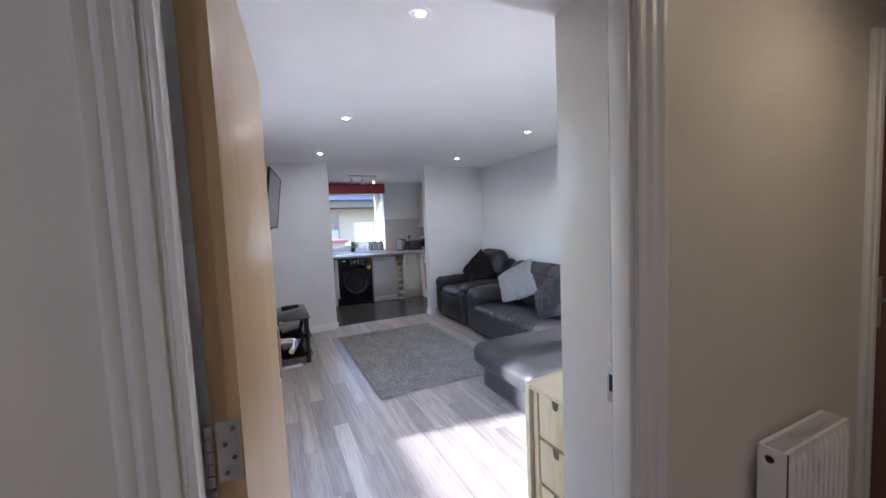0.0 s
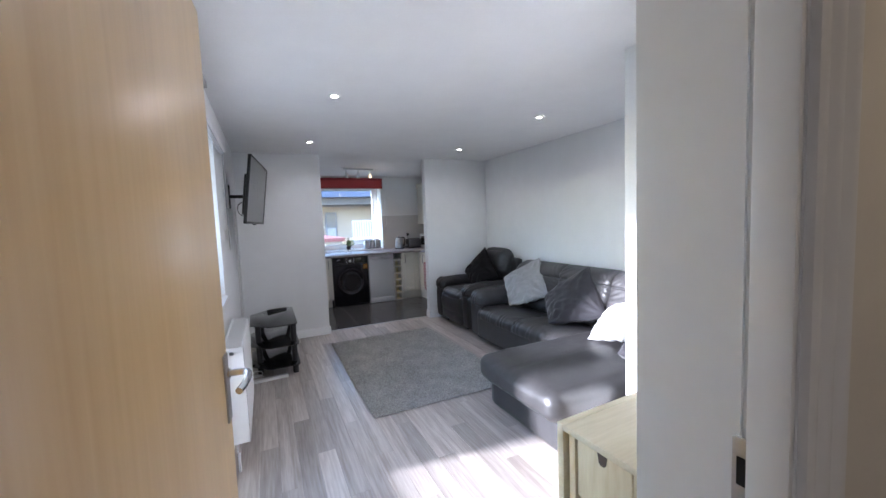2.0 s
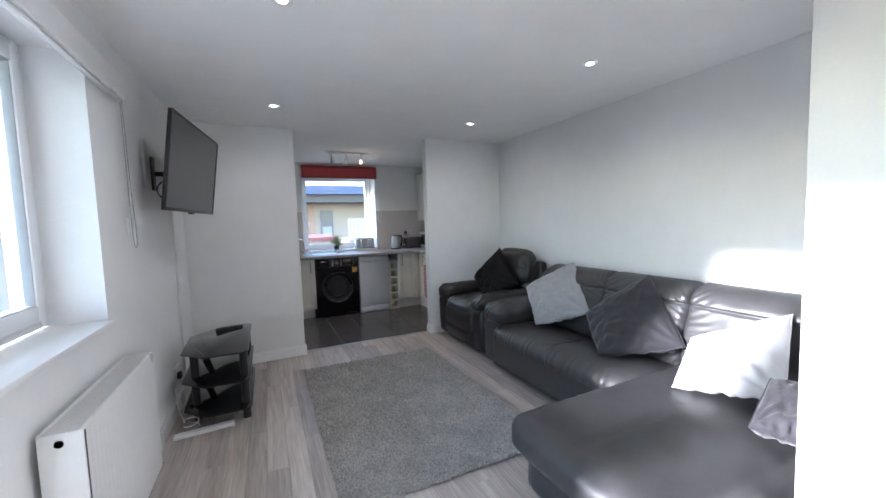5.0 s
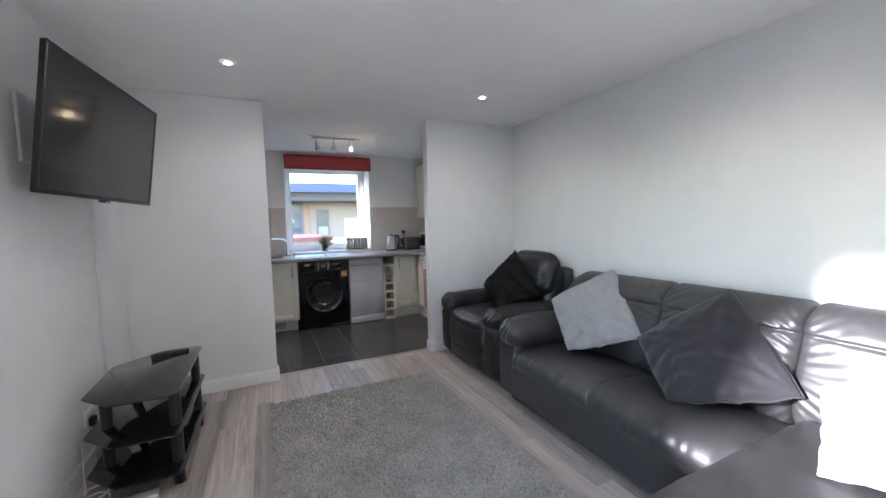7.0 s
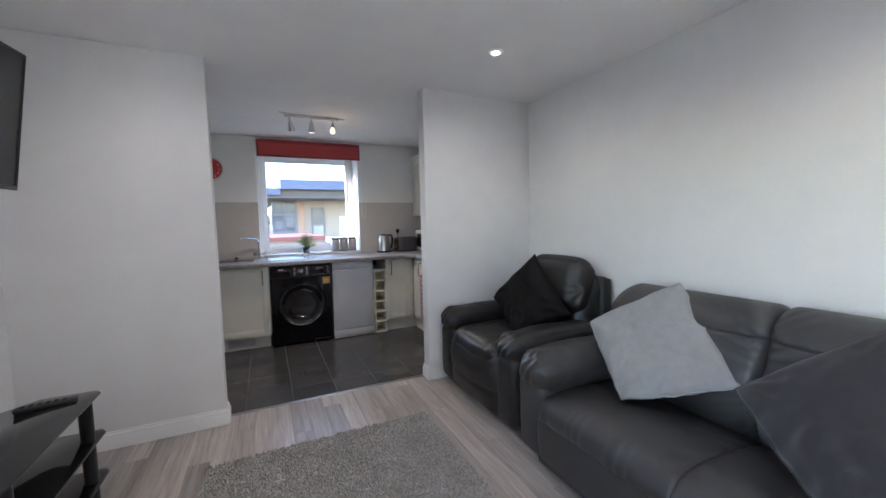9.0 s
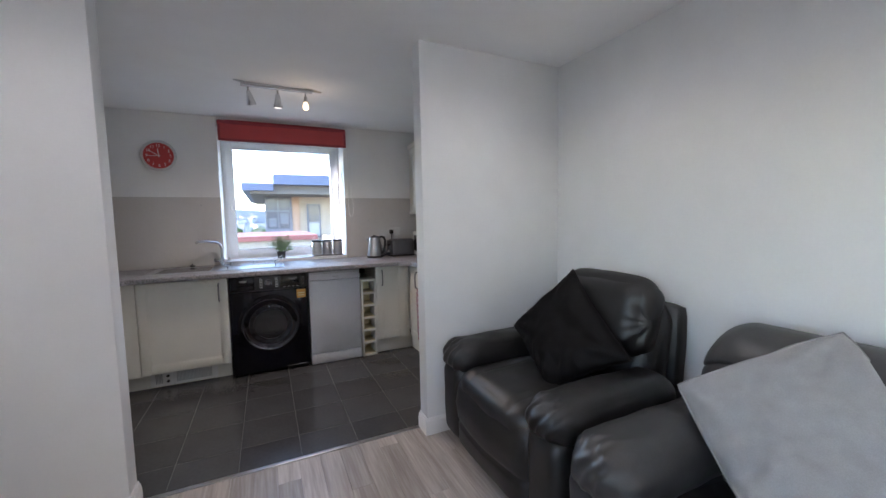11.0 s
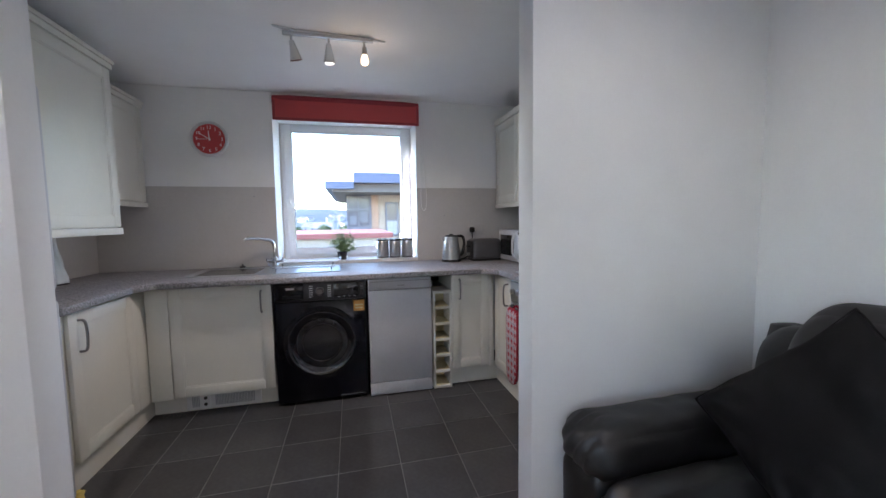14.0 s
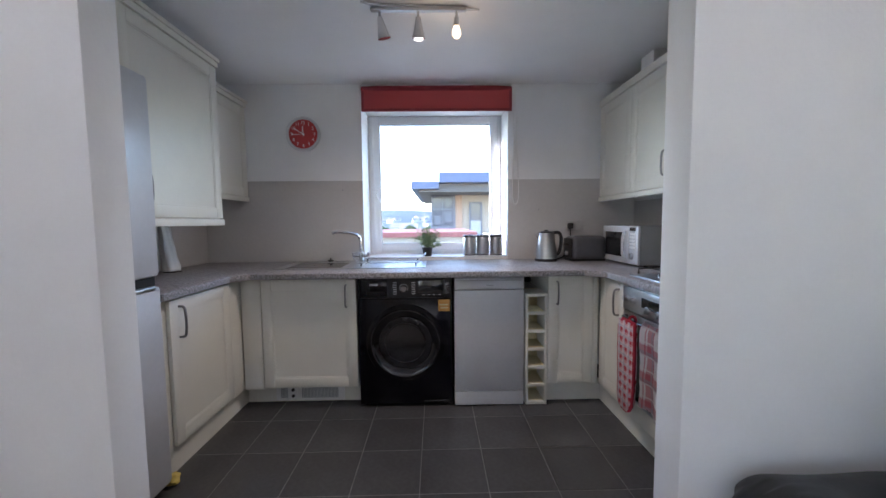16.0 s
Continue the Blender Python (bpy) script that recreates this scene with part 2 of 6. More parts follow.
M_GLOW = mat("lamp_lens", (0.9, 0.9, 0.9), 0.4, bump=0, emit=(1, 0.97, 0.9, 4))
M_SPOT = mat("spot_lens", (0.9, 0.9, 0.9), 0.4, bump=0, emit=(1, 0.95, 0.85, 0.12))
M_WARM = mat("warm_bulb", (0.9, 0.8, 0.6), 0.4, bump=0, emit=(1, 0.72, 0.38, 0.2))
M_PALERIM = mat("pale_silver_rim", (0.62, 0.62, 0.63), 0.35, 0.2, 0.02, 40, 0)
# Radiator core coloured dark for the shade below the top grille.
M_CORE = mat("shaded_convector", (0.12, 0.12, 0.12), 0.7)
M_HANDLE = mat("satin_nickel", (0.27, 0.265, 0.26), 0.34, 1, 0.05, 60, 0)
M_SOCKET = mat("stone_plastic", (0.52, 0.51, 0.5), 0.4, 0, 0.02, 40, 0.003)
# Near black: colours in the shade of slots and gaps; also black plastic keys.
M_DARK = mat("shade_and_plastic_black", (0.012, 0.012, 0.012), 0.8)
M_TOASTER = mat("dark_grey_metal", (0.11, 0.11, 0.12), 0.32, 0.3, 0.04, 40, 0.003)
M_GREYSIDE = mat("grey_coated_steel", (0.21, 0.21, 0.22), 0.4, 0, 0.03, 60, 0.003)
M_RAIL = mat("painted_rail", (0.13, 0.14, 0.2), 0.5)
M_VENT = mat("grey_vent", (0.33, 0.34, 0.35), 0.5)
M_RENDER = mat("cream_render", (0.4, 0.335, 0.285), 0.9, grain=0.06, scale=8, big=0.06)
M_BRICK = mat("orange_brick", (0.38, 0.25, 0.19), 0.9, grain=0.2, scale=14)
M_FASCIA = mat("blue_grey_metal", (0.1, 0.12, 0.2), 0.5, 0.1, 0.04, 5)
M_SOFFIT = mat("soffit", (0.14, 0.125, 0.12), 0.8)
M_MULLION = mat("grey_window_frame", (0.16, 0.16, 0.2), 0.6)
M_EXTGLASS = mat("far_glazing", (0.1, 0.1, 0.125), 0.15)
M_REDROOF = mat("red_coping", (0.3, 0.1, 0.09), 0.9, grain=0.12)
M_GROUND = mat("ground_grass", (0.07, 0.085, 0.06), 1, grain=0.3, scale=0.4, bump=0)
M_HILL = mat("far_hill", (0.055, 0.07, 0.085), 1, grain=0.35, scale=0.03, bump=0, big=0.3)
M_HOUSE = mat("far_house_wall", (0.3, 0.3, 0.31), 0.9, spread=0.3)
M_ROOF = mat("far_house_roof", (0.22, 0.19, 0.2), 0.9, spread=0.3)
M_FOLIAGE = mat("foliage", (0.06, 0.1, 0.03), 0.8, grain=0.4, scale=8, bump=0, spread=0.3)
M_PIER = mat("pale_render", (0.22, 0.22, 0.215), 0.8, grain=0.03, scale=12, big=0.04)
M_PAVING = mat("pale_paving", (0.5, 0.49, 0.47), 0.85, grain=0.08, scale=20, big=0.08)
M_BARK = mat("bark", (0.12, 0.09, 0.07), 0.9)

# ---- building blocks ----


def finish(name, bm, material, smooth=None):
    me = bpy.data.meshes.new(name)
    bm.normal_update()
    bm.to_mesh(me)
    bm.free()
    me.materials.append(material)
    if smooth is not None:
        me.shade_smooth()
        if smooth < 180:
            me.set_sharp_from_angle(angle=radians(smooth))
    return me


def thing(name, label, category, at=(0, 0, 0), turn=0, group="", kind=""):
    ob = new(name)
    ob.empty_display_size = 0.1
    ob.matrix_world = at if isinstance(at, Matrix) else pose(*at, 0, 0, turn)
    return tagged(ob, label, category, group, kind)


def root_of(ob):
    while ob.parent:
        ob = ob.parent
    return ob


def part(name, bm, material, parent, label="", smooth=35, local=False):
    """One mesh under a thing or a part. Its bmesh is in world metres, or in the thing's own axes if local."""
    if not local:
        bm.transform(root_of(parent).matrix_basis.inverted())
    ob = new(name, finish(name, bm, material, smooth))
    ob.parent = parent
    return tagged(ob, label) if label else ob


def solid(name, bm, material, label="", category="", kind="structure", smooth=35, group=""):
    return tagged(new(name, finish(name, bm, material, smooth)), label, category, group, kind)


def box(x0, y0, z0, x1, y1, z1, bevel=0.0, bm=None, seg=2):
    bm = bm or bmesh.new()
    r = bmesh.ops.create_cube(bm, size=1)
    c, d = Vector(((x0 + x1) / 2, (y0 + y1) / 2, (z0 + z1) / 2)), (abs(x1 - x0), abs(y1 - y0), abs(z1 - z0))
    for v in r["verts"]:
        v.co = Vector((v.co.x * d[0], v.co.y * d[1], v.co.z * d[2])) + c
    if bevel:
        es = list({e for v in r["verts"] for e in v.link_edges})
        bmesh.ops.bevel(bm, geom=es, offset=min(bevel, min(d) * 0.45), segments=seg, affect="EDGES", profile=0.5)
    return bm


def boxes(*rows, bevel=0.0):
    bm = bmesh.new()
    for r in rows:
        box(*r, bevel=bevel, bm=bm)
    return bm


def rod(a, b, r, seg=16, r2=None, bm=None, caps=True):
    bm = bm or bmesh.new()
    a, b = Vector(a), Vector(b)
    m = Matrix.Translation((a + b) / 2) @ (b - a).to_track_quat("Z", "Y").to_matrix().to_4x4()
    bmesh.ops.create_cone(bm, cap_ends=caps, segments=seg, radius1=r, radius2=r if r2 is None else r2, depth=(b - a).length, matrix=m)
    return bm


def lathe(profile, centre=(0, 0, 0), axis="z", seg=32, bm=None):
    """A turned shape from (radius, height) pairs."""
    bm = bm or bmesh.new()
    rings = []
    for r, h in profile:
        ring = []
        for k in range(seg):
            a = 2 * math.pi * k / seg
            p = (r * math.cos(a), r * math.sin(a), h)
            if axis == "y":
                p = (p[0], -h, p[1])
            elif axis == "x":
                p = (h, p[0], p[1])
            ring.append(bm.verts.new(Vector(p) + Vector(centre)))
        rings.append(ring)
    for a, b in zip(rings, rings[1:]):
        for k in range(seg):
            bm.faces.new((a[k], a[(k + 1) % seg], b[(k + 1) % seg], b[k]))
    bm.faces.new(rings[0][::-1])
    bm.faces.new(rings[-1])
    bmesh.ops.recalc_face_normals(bm, faces=bm.faces)
    return bm


def tube(points, r, seg=10, bm=None, rounds=3):
    """A bent tube through points, its corners rounded."""
    bm = bm or bmesh.new()
    p = [Vector(q) for q in points]
    for _ in range(rounds):
        q = [p[0]]
        for a, b in zip(p, p[1:]):
            q += [a.lerp(b, 0.25), a.lerp(b, 0.75)]
        p = q + [p[-1]]
    rings, side = [], None
    for i, c in enumerate(p):
        way = (p[min(i + 1, len(p) - 1)] - p[max(i - 1, 0)]).normalized()
        if side is None:
            side = way.orthogonal().normalized()
        side = (side - way * side.dot(way)).normalized()
        other = way.cross(side)
        rings.append([bm.verts.new(c + r * (math.cos(2 * math.pi * k / seg) * side + math.sin(2 * math.pi * k / seg) * other)) for k in range(seg)])
    for a, b in zip(rings, rings[1:]):
        for k in range(seg):
            bm.faces.new((a[k], a[(k + 1) % seg], b[(k + 1) % seg], b[k]))
    bm.faces.new(rings[0][::-1])
    bm.faces.new(rings[-1])
    return bm


def soft(centre, size, r=0.08, puff=(0, 0, 0), cuts=14, wave=0.0, freq=6.0, seed=0.0, m=None, bm=None):
    """An upholstered block: a box with round edges, bulging faces and uneven folds."""
    bm = bm or bmesh.new()
    tmp = bmesh.new()
    bmesh.ops.create_cube(tmp, size=2)
    bmesh.ops.subdivide_edges(tmp, edges=tmp.edges[:], cuts=cuts, use_grid_fill=True)
    half = Vector(size) / 2
    for v in tmp.verts:
        u = v.co.copy()
        p = Vector((u.x * half.x, u.y * half.y, u.z * half.z))
        inner = Vector([max(-(h - r), min(h - r, c)) if h > r else 0 for c, h in zip(p, half)])
        d = p - inner
        if d.length > 1e-6:
            p = inner + d.normalized() * min(r, max(half))
        for k in range(3):
            a, b = [j for j in range(3) if j != k]
            p[k] += puff[k] * u[k] * (1 - u[a] ** 2) * (1 - u[b] ** 2)
        if wave:
            q = Vector((p.x * freq + seed, p.y * freq, p.z * freq))
            p += wave * Vector((noise.noise(q), noise.noise(q + Vector((7, 3, 1))), noise.noise(q + Vector((1, 9, 5)))))
        v.co = p
    tmp.transform((Matrix.Translation(centre) @ m) if m else Matrix.Translation(centre))
    me = bpy.data.meshes.new("soft")
    tmp.to_mesh(me)
    tmp.free()
    bm.from_mesh(me)
    bpy.data.meshes.remove(me)
    return bm


def prism(outline, z0, z1, bevel=0.0):
    """A plate with the given outline in x and y."""
    bm = bmesh.new()
    f = bm.faces.new([bm.verts.new((x, y, z0)) for x, y in outline])
    up = bmesh.ops.extrude_face_region(bm, geom=[f])
    bmesh.ops.translate(bm, verts=[v for v in up["geom"] if isinstance(v, bmesh.types.BMVert)], vec=(0, 0, z1 - z0))
    bmesh.ops.recalc_face_normals(bm, faces=bm.faces)
    if bevel:
        bmesh.ops.bevel(bm, geom=bm.edges[:], offset=bevel, segments=2, affect="EDGES", profile=0.5)
    return bm


def words(name, text, size, m, material, parent, extrude=0.0005):
    """Writing in the built-in font, as a mesh, its middle at the pose m in the thing's axes."""
    curve = bpy.data.curves.new(name, "FONT")
    curve.body, curve.size, curve.extrude, curve.align_x, curve.align_y = text, size, extrude, "CENTER", "CENTER"
    tmp = new(name, curve)
    me = bpy.data.meshes.new_from_object(tmp.evaluated_get(bpy.context.evaluated_depsgraph_get()))
    bpy.data.objects.remove(tmp)
    me.transform(m)
    me.materials.append(material)
    ob = new(name, me)
    ob.parent = parent
    return ob

# ---- structure ----
CEIL = 2.3
OUT = dict(kind="structure")
# outer wall with balcony door and window, kitchen side wall beyond
solid("wall_west", boxes((-0.42, 0.888, 0, -0.085, 1.5, CEIL), (-0.42, 1.5, 2.1, -0.085, 3.47, CEIL), (-0.42, 2.62, 0, -0.085, 3.47, 0.915), (-0.365, 3.47, 0, -0.085, 5.4, CEIL)), M_WALL, "white painted plaster outer wall with window recess", "wall")
solid("wall_kitchen_west", box(-0.42, 5.51, 0, -0.15, 7.87, CEIL), M_WALL, "white painted kitchen side wall", "wall")
solid("wall_partition_left", box(-0.42, 5.4, 0, 0.88, 5.51, CEIL, 0.004), M_WALL, "white painted partition beside the kitchen opening", "wall")
solid("wall_partition_right", box(2.31, 5.4, 0, 3.32, 5.51, CEIL, 0.004), M_WALL, "white painted partition behind the armchair", "wall")
solid("wall_east", box(3.32, 1.88, 0, 3.5, 7.87, CEIL), M_WALL, "white painted wall behind the sofa", "wall")
solid("wall_alcove", box(2.2, 1.7, 0, 3.5, 1.88, CEIL), M_WALL, "white painted return wall beside the chaise", "wall")
solid("wall_lobby", box(2.04, 0.888, 0, 2.2, 1.88, CEIL, 0.004), M_WALL, "white painted wall behind the gateleg table", "wall")
bm = bmesh.new()
rings = []
for y in (7.55, 7.95):
    rings.append([bm.verts.new((x, y, z)) for x, z in ((-0.15, 0), (3.32, 0), (3.32, CEIL), (-0.15, CEIL), (1.11, 0.92), (2.28, 0.92), (2.28, 2.13), (1.11, 2.13))])
for a in range(4):
    b = (a + 1) % 4
    for ring in rings:
        bm.faces.new((ring[a], ring[b], ring[b + 4], ring[a + 4]))
    for k in (0, 4):
        bm.faces.new((rings[0][a + k], rings[0][b + k], rings[1][b + k], rings[1][a + k]))
bmesh.ops.recalc_face_normals(bm, faces=bm.faces)
solid("wall_kitchen_north", bm, M_WALL, "white painted kitchen wall round the window", "wall")
solid("wall_doorway", boxes((-1.5, 0.66, 0, -0.09, 0.888, CEIL), (0.87, 0.66, 0, 3.5, 0.888, CEIL), (-0.09, 0.66, 2.03, 0.87, 0.888, CEIL)), M_WALL, "white painted wall round the living room doorway", "wall")
# hall: paint skin on the doorway wall, and plain walls that close it
solid("wall_hall_skin", boxes((-1.5, 0.645, 0, -0.09, 0.66, CEIL), (0.87, 0.645, 0, 2.17, 0.66, CEIL), (-0.09, 0.645, 2.03, 0.87, 0.66, CEIL)), M_HALL, "cream painted hall wall", "wall")
solid("wall_hall_south", box(-1.5, -1.35, 0, 3.5, -1.2, CEIL), M_HALL, "plain cream hall wall", "wall")
solid("wall_hall_west", box(-1.5, -1.2, 0, -1.35, 0.645, CEIL), M_HALL, "plain cream hall wall", "wall")
solid("wall_hall_east", box(3.35, -1.2, 0, 3.5, 0.645, CEIL), M_HALL, "plain cream hall wall", "wall")
solid("ceiling", box(-1.5, -1.35, CEIL, 3.5, 7.87, CEIL + 0.2), M_CEIL, "smooth white painted ceiling", "ceiling")
solid("floor_slab", box(-1.5, -1.35, -0.2, 3.5, 7.87, -0.012), M_BASE, "concrete floor slab under the boards", "floor")
# splashback above the worktop
for b in ((-0.15, 7.544, 0.9, 1.11, 7.55, 1.545), (2.28, 7.544, 0.9, 3.32, 7.55, 1.545), (-0.15, 6.15, 0.9, -0.144, 7.544, 1.35), (3.314, 5.8, 0.9, 3.32, 7.544, 1.36)):
    solid("splashback", box(*b), M_SPLASH, "taupe grey splashback panel above the worktop", "splashback")


def skirting(name, a, b, out, h=0.1):
    """A moulded baseboard from a to b; out points into the room."""
    a, b, out = Vector((*a, 0)), Vector((*b, 0)), Vector((*out, 0))
    prof = [(0, 0), (0.016, 0), (0.016, h * 0.66), (0.013, h * 0.72), (0.013, h * 0.84), (0.007, h * 0.9), (0.006, h), (0, h)]
    bm = bmesh.new()
    ends = [[bm.verts.new(p + out * d + Vector((0, 0, z))) for d, z in prof] for p in (a, b)]
    for i in range(len(prof)):
        j = (i + 1) % len(prof)
        bm.faces.new((ends[0][i], ends[0][j], ends[1][j], ends[1][i]))
    bm.faces.new(ends[0])
    bm.faces.new(ends[1][::-1])
    bmesh.ops.recalc_face_normals(bm, faces=bm.faces)
    return solid(name, bm, M_TRIM, "white moulded skirting board", "baseboard")


skirting("baseboard_west", (-0.085, 2.62), (-0.085, 5.4), (1, 0))
skirting("baseboard_partition_left", (-0.069, 5.4), (0.896, 5.4), (0, -1))
skirting("baseboard_jamb_left", (0.88, 5.4), (0.88, 5.51), (1, 0))
skirting("baseboard_partition_right", (2.294, 5.4), (3.32, 5.4), (0, -1))
skirting("baseboard_jamb_right", (2.31, 5.4), (2.31, 5.51), (-1, 0))
skirting("baseboard_east", (3.32, 1.88), (3.32, 5.384), (-1, 0))
skirting("baseboard_lobby", (2.04, 0.888), (2.04, 1.88), (-1, 0))
skirting("baseboard_doorway", (0.93, 0.888), (2.02, 0.888), (0, 1))
skirting("baseboard_hall", (0.945, 0.645), (2.1, 0.645), (0, -1))
solid("threshold_strip", box(0.88, 5.488, -0.004, 2.31, 5.514, 0.006, 0.002), M_STEEL, "thin metal strip between boards and tiles", "trim")

# living room doorway: lining, stop, architraves
frame_1 = thing("door_frame_1", "white gloss door lining with moulded architraves", "door frame", (0.39, 0.78, 0), kind="structure")
part("lining", boxes((-0.09, 0.645, 0, -0.06, 0.888, 2.03), (0.84, 0.645, 0, 0.87, 0.698, 2.03), (0.84, 0.71, 0, 0.87, 0.888, 2.03), (0.846, 0.698, 0, 0.87, 0.71, 2.03), (-0.06, 0.645, 2.0, 0.84, 0.888, 2.03)), M_TRIM, frame_1)
part("stop", boxes((0.828, 0.645, 0, 0.84, 0.697, 2.0), (-0.06, 0.645, 0, -0.048, 0.69, 2.0), bevel=0.002), M_TRIM, frame_1)
for s, x, wide in ((-1, -0.068, 0.062), (1, 0.848, 0.092)):
    profile = [(0.0, 0.0), (0.0, 0.011), (0.06, 0.014), (0.2, 0.014), (0.26, 0.01), (0.34, 0.01), (0.4, 0.016), (0.52, 0.019), (0.6, 0.014), (0.68, 0.014), (0.76, 0.021), (0.88, 0.024), (0.97, 0.021), (1.0, 0.014), (1.0, 0.0)]
    bm = bmesh.new()
    ends = [[bm.verts.new((x + s * wide * d, 0.645 - th, z)) for d, th in profile] for z in (0, 2.075)]
    for k in range(len(profile)):
        j = (k + 1) % len(profile)
        bm.faces.new((ends[0][k], ends[0][j], ends[1][j], ends[1][k]))
    bm.faces.new(ends[0])
    bm.faces.new(ends[1][::-1])
    bmesh.ops.recalc_face_normals(bm, faces=bm.faces)
    part("architrave", bm, M_TRIM, frame_1, smooth=50)
bm = boxes((0.834, 0.69, 0.955, 0.8395, 0.718, 1.06), bevel=0.001)
keep = part("strike_plate", bm, M_STEEL, frame_1, "brushed steel strike plate")
# Dark block on the plate, coloured for the shade in the slot.
part("keep_slot", box(0.833, 0.697, 0.985, 0.838, 0.711, 1.03), M_DARK, keep)

# living room door, standing open
door_1 = thing("door_1", "open amber beech veneer door with steel lever handle", "door", pose(-0.038, 0.722, 0.008, 0, 0, -4.6), kind="structure")
part("leaf", box(0, 0, 0, 0.044, 0.905, 1.985, 0.002), M_DOOR, door_1, local=True)
for z in (0.2, 1.075, 1.9):
    h = part("hinge", boxes((0.006, -0.003, z - 0.05, 0.04, 0.001, z + 0.05)), M_STEEL, door_1, "steel butt hinge", local=True)
    bm = bmesh.new()
    for k in range(5):
        rod((-0.004, -0.008, z - 0.05 + 0.0205 * k), (-0.004, -0.008, z - 0.032 + 0.0205 * k), 0.0065, 12, bm=bm)
    part("knuckle", bm, M_STEEL, h, local=True)
    for k in range(4):
        part("screw", lathe([(0.004, 0), (0.004, 0.001), (0.0015, 0.0013)], (0.018 + 0.012 * (k % 2), -0.003, z - 0.036 + 0.024 * k), "y", 10), M_DARKCHROME, h, local=True)
for s, x in ((1, 0.044), (-1, 0.0)):
    plate = part("handle_plate", box(x, 0.845, 0.865, x + s * 0.006, 0.888, 1.055, 0.003), M_STEEL, door_1, "brushed steel handle plate", local=True)
    part("lever", tube([(x, 0.867, 1.0), (x + s * 0.05, 0.867, 1.0), (x + s * 0.062, 0.845, 1.0), (x + s * 0.062, 0.785, 0.998), (x + s * 0.05, 0.745, 0.992)], 0.0095, 12), M_CHROME, plate, "curved chrome lever", local=True)
    part("rose", rod((x, 0.867, 1.0), (x + s * 0.012, 0.867, 1.0), 0.014), M_CHROME, plate, local=True)

# hall door beyond the radiator
frame_2 = thing("door_frame_2", "white painted architrave of the hall cupboard door", "door frame", (2.5, 0.62, 0), kind="structure")
part("architrave", boxes((2.1, 0.625, 0, 2.135, 0.645, 2.07), (2.135, 0.62, 0, 2.17, 0.645, 2.07), (3.0, 0.625, 0, 3.06, 0.645, 2.07), (2.17, 0.625, 2.0, 3.0, 0.645, 2.07), bevel=0.003), M_TRIM, frame_2)
door_2 = thing("door_2", "closed red-brown wooden hall door", "door", (2.58, 0.65, 0), kind="structure")
part("leaf", box(2.174, 0.632, 0.006, 2.996, 0.657, 1.996, 0.002), M_REDDOOR, door_2)
hp = part("handle_plate", box(2.19, 0.626, 0.95, 2.23, 0.632, 1.15, 0.002), M_STEEL, door_2, "steel handle plate")
part("lever", tube([(2.21, 0.63, 1.06), (2.21, 0.585, 1.06), (2.24, 0.575, 1.06), (2.31, 0.575, 1.06)], 0.009), M_CHROME, hp)
solid("wall_hall_skin_far", box(3.0, 0.65, 0, 3.35, 0.66, CEIL), M_HALL, "cream painted hall wall", "wall")


def upvc_window(name, label, origin, ux, width, z0, z1, outward):
    """A window of square white plastic sections. origin: its corner on the plan; ux runs along it; outward points outside."""
    ux, ow = Vector((*ux, 0)), Vector((*outward, 0))
    o = Vector((*origin, 0))
    w = thing(name, label, "window", (o + ux * width / 2 + Vector((0, 0, z0))).to_tuple(), kind="structure")

    def slab(u0, u1, a, b, d0, d1, bevel=0.003, bm=None):
        p, q = o + ux * u0 + ow * d0, o + ux * u1 + ow * d1
        return box(min(p.x, q.x), min(p.y, q.y), a, max(p.x, q.x), max(p.y, q.y), b, bevel, bm)

    def ring(u0, u1, a, b, t, d0, d1):
        bm = slab(u0, u0 + t, a, b, d0, d1)
        slab(u1 - t, u1, a, b, d0, d1, bm=bm)
        slab(u0 + t, u1 - t, a, a + t, d0, d1, bm=bm)
        slab(u0 + t, u1 - t, b - t, b, d0, d1, bm=bm)
        return bm

    part("window_frame", ring(0, width, z0, z1, 0.04, 0, 0.07), M_UPVC, w)
    part("sash", ring(0.035, width - 0.035, z0 + 0.035, z1 - 0.035, 0.065, -0.018, 0.05), M_UPVC, w)
    part("gasket", ring(0.098, width - 0.098, z0 + 0.098, z1 - 0.098, 0.006, -0.012, 0.02), M_VENT, w)
    pane = part("pane", slab(0.1, width - 0.1, z0 + 0.1, z1 - 0.1, 0.012, 0.018, 0), M_GLASS, w, smooth=None)
    pane.visible_shadow = False
    return w


kw = upvc_window("window_1", "white plastic kitchen window with a tilt handle", (1.11, 7.86), (1, 0), 1.17, 0.92, 2.16, (0, 1))
hb = part("handle", box(1.165, 7.825, 1.42, 1.19, 7.845, 1.49, 0.004), M_WHITEP, kw, "white plastic window handle")
part("lever", tube([(1.177, 7.83, 1.46), (1.177, 7.795, 1.46), (1.185, 7.785, 1.43), (1.23, 7.785, 1.35)], 0.008), M_WHITEP, hb)
part("window_sill", box(1.112, 7.545, 0.9205, 2.278, 7.86, 0.926, 0.002), M_UPVC, kw)
lw = upvc_window("window_2", "white plastic living room window over a deep sill", (-0.285, 2.68), (0, 1), 0.79, 0.945, 2.1, (-1, 0))
hb = part("handle", box(-0.267, 2.742, 1.465, -0.248, 2.768, 1.535, 0.004), M_SILVER, lw, "brushed metal window handle")
part("lever", tube([(-0.255, 2.755, 1.505), (-0.215, 2.755, 1.505), (-0.2, 2.763, 1.49), (-0.195, 2.773, 1.43), (-0.2, 2.778, 1.37)], 0.009), M_SILVER, hb)
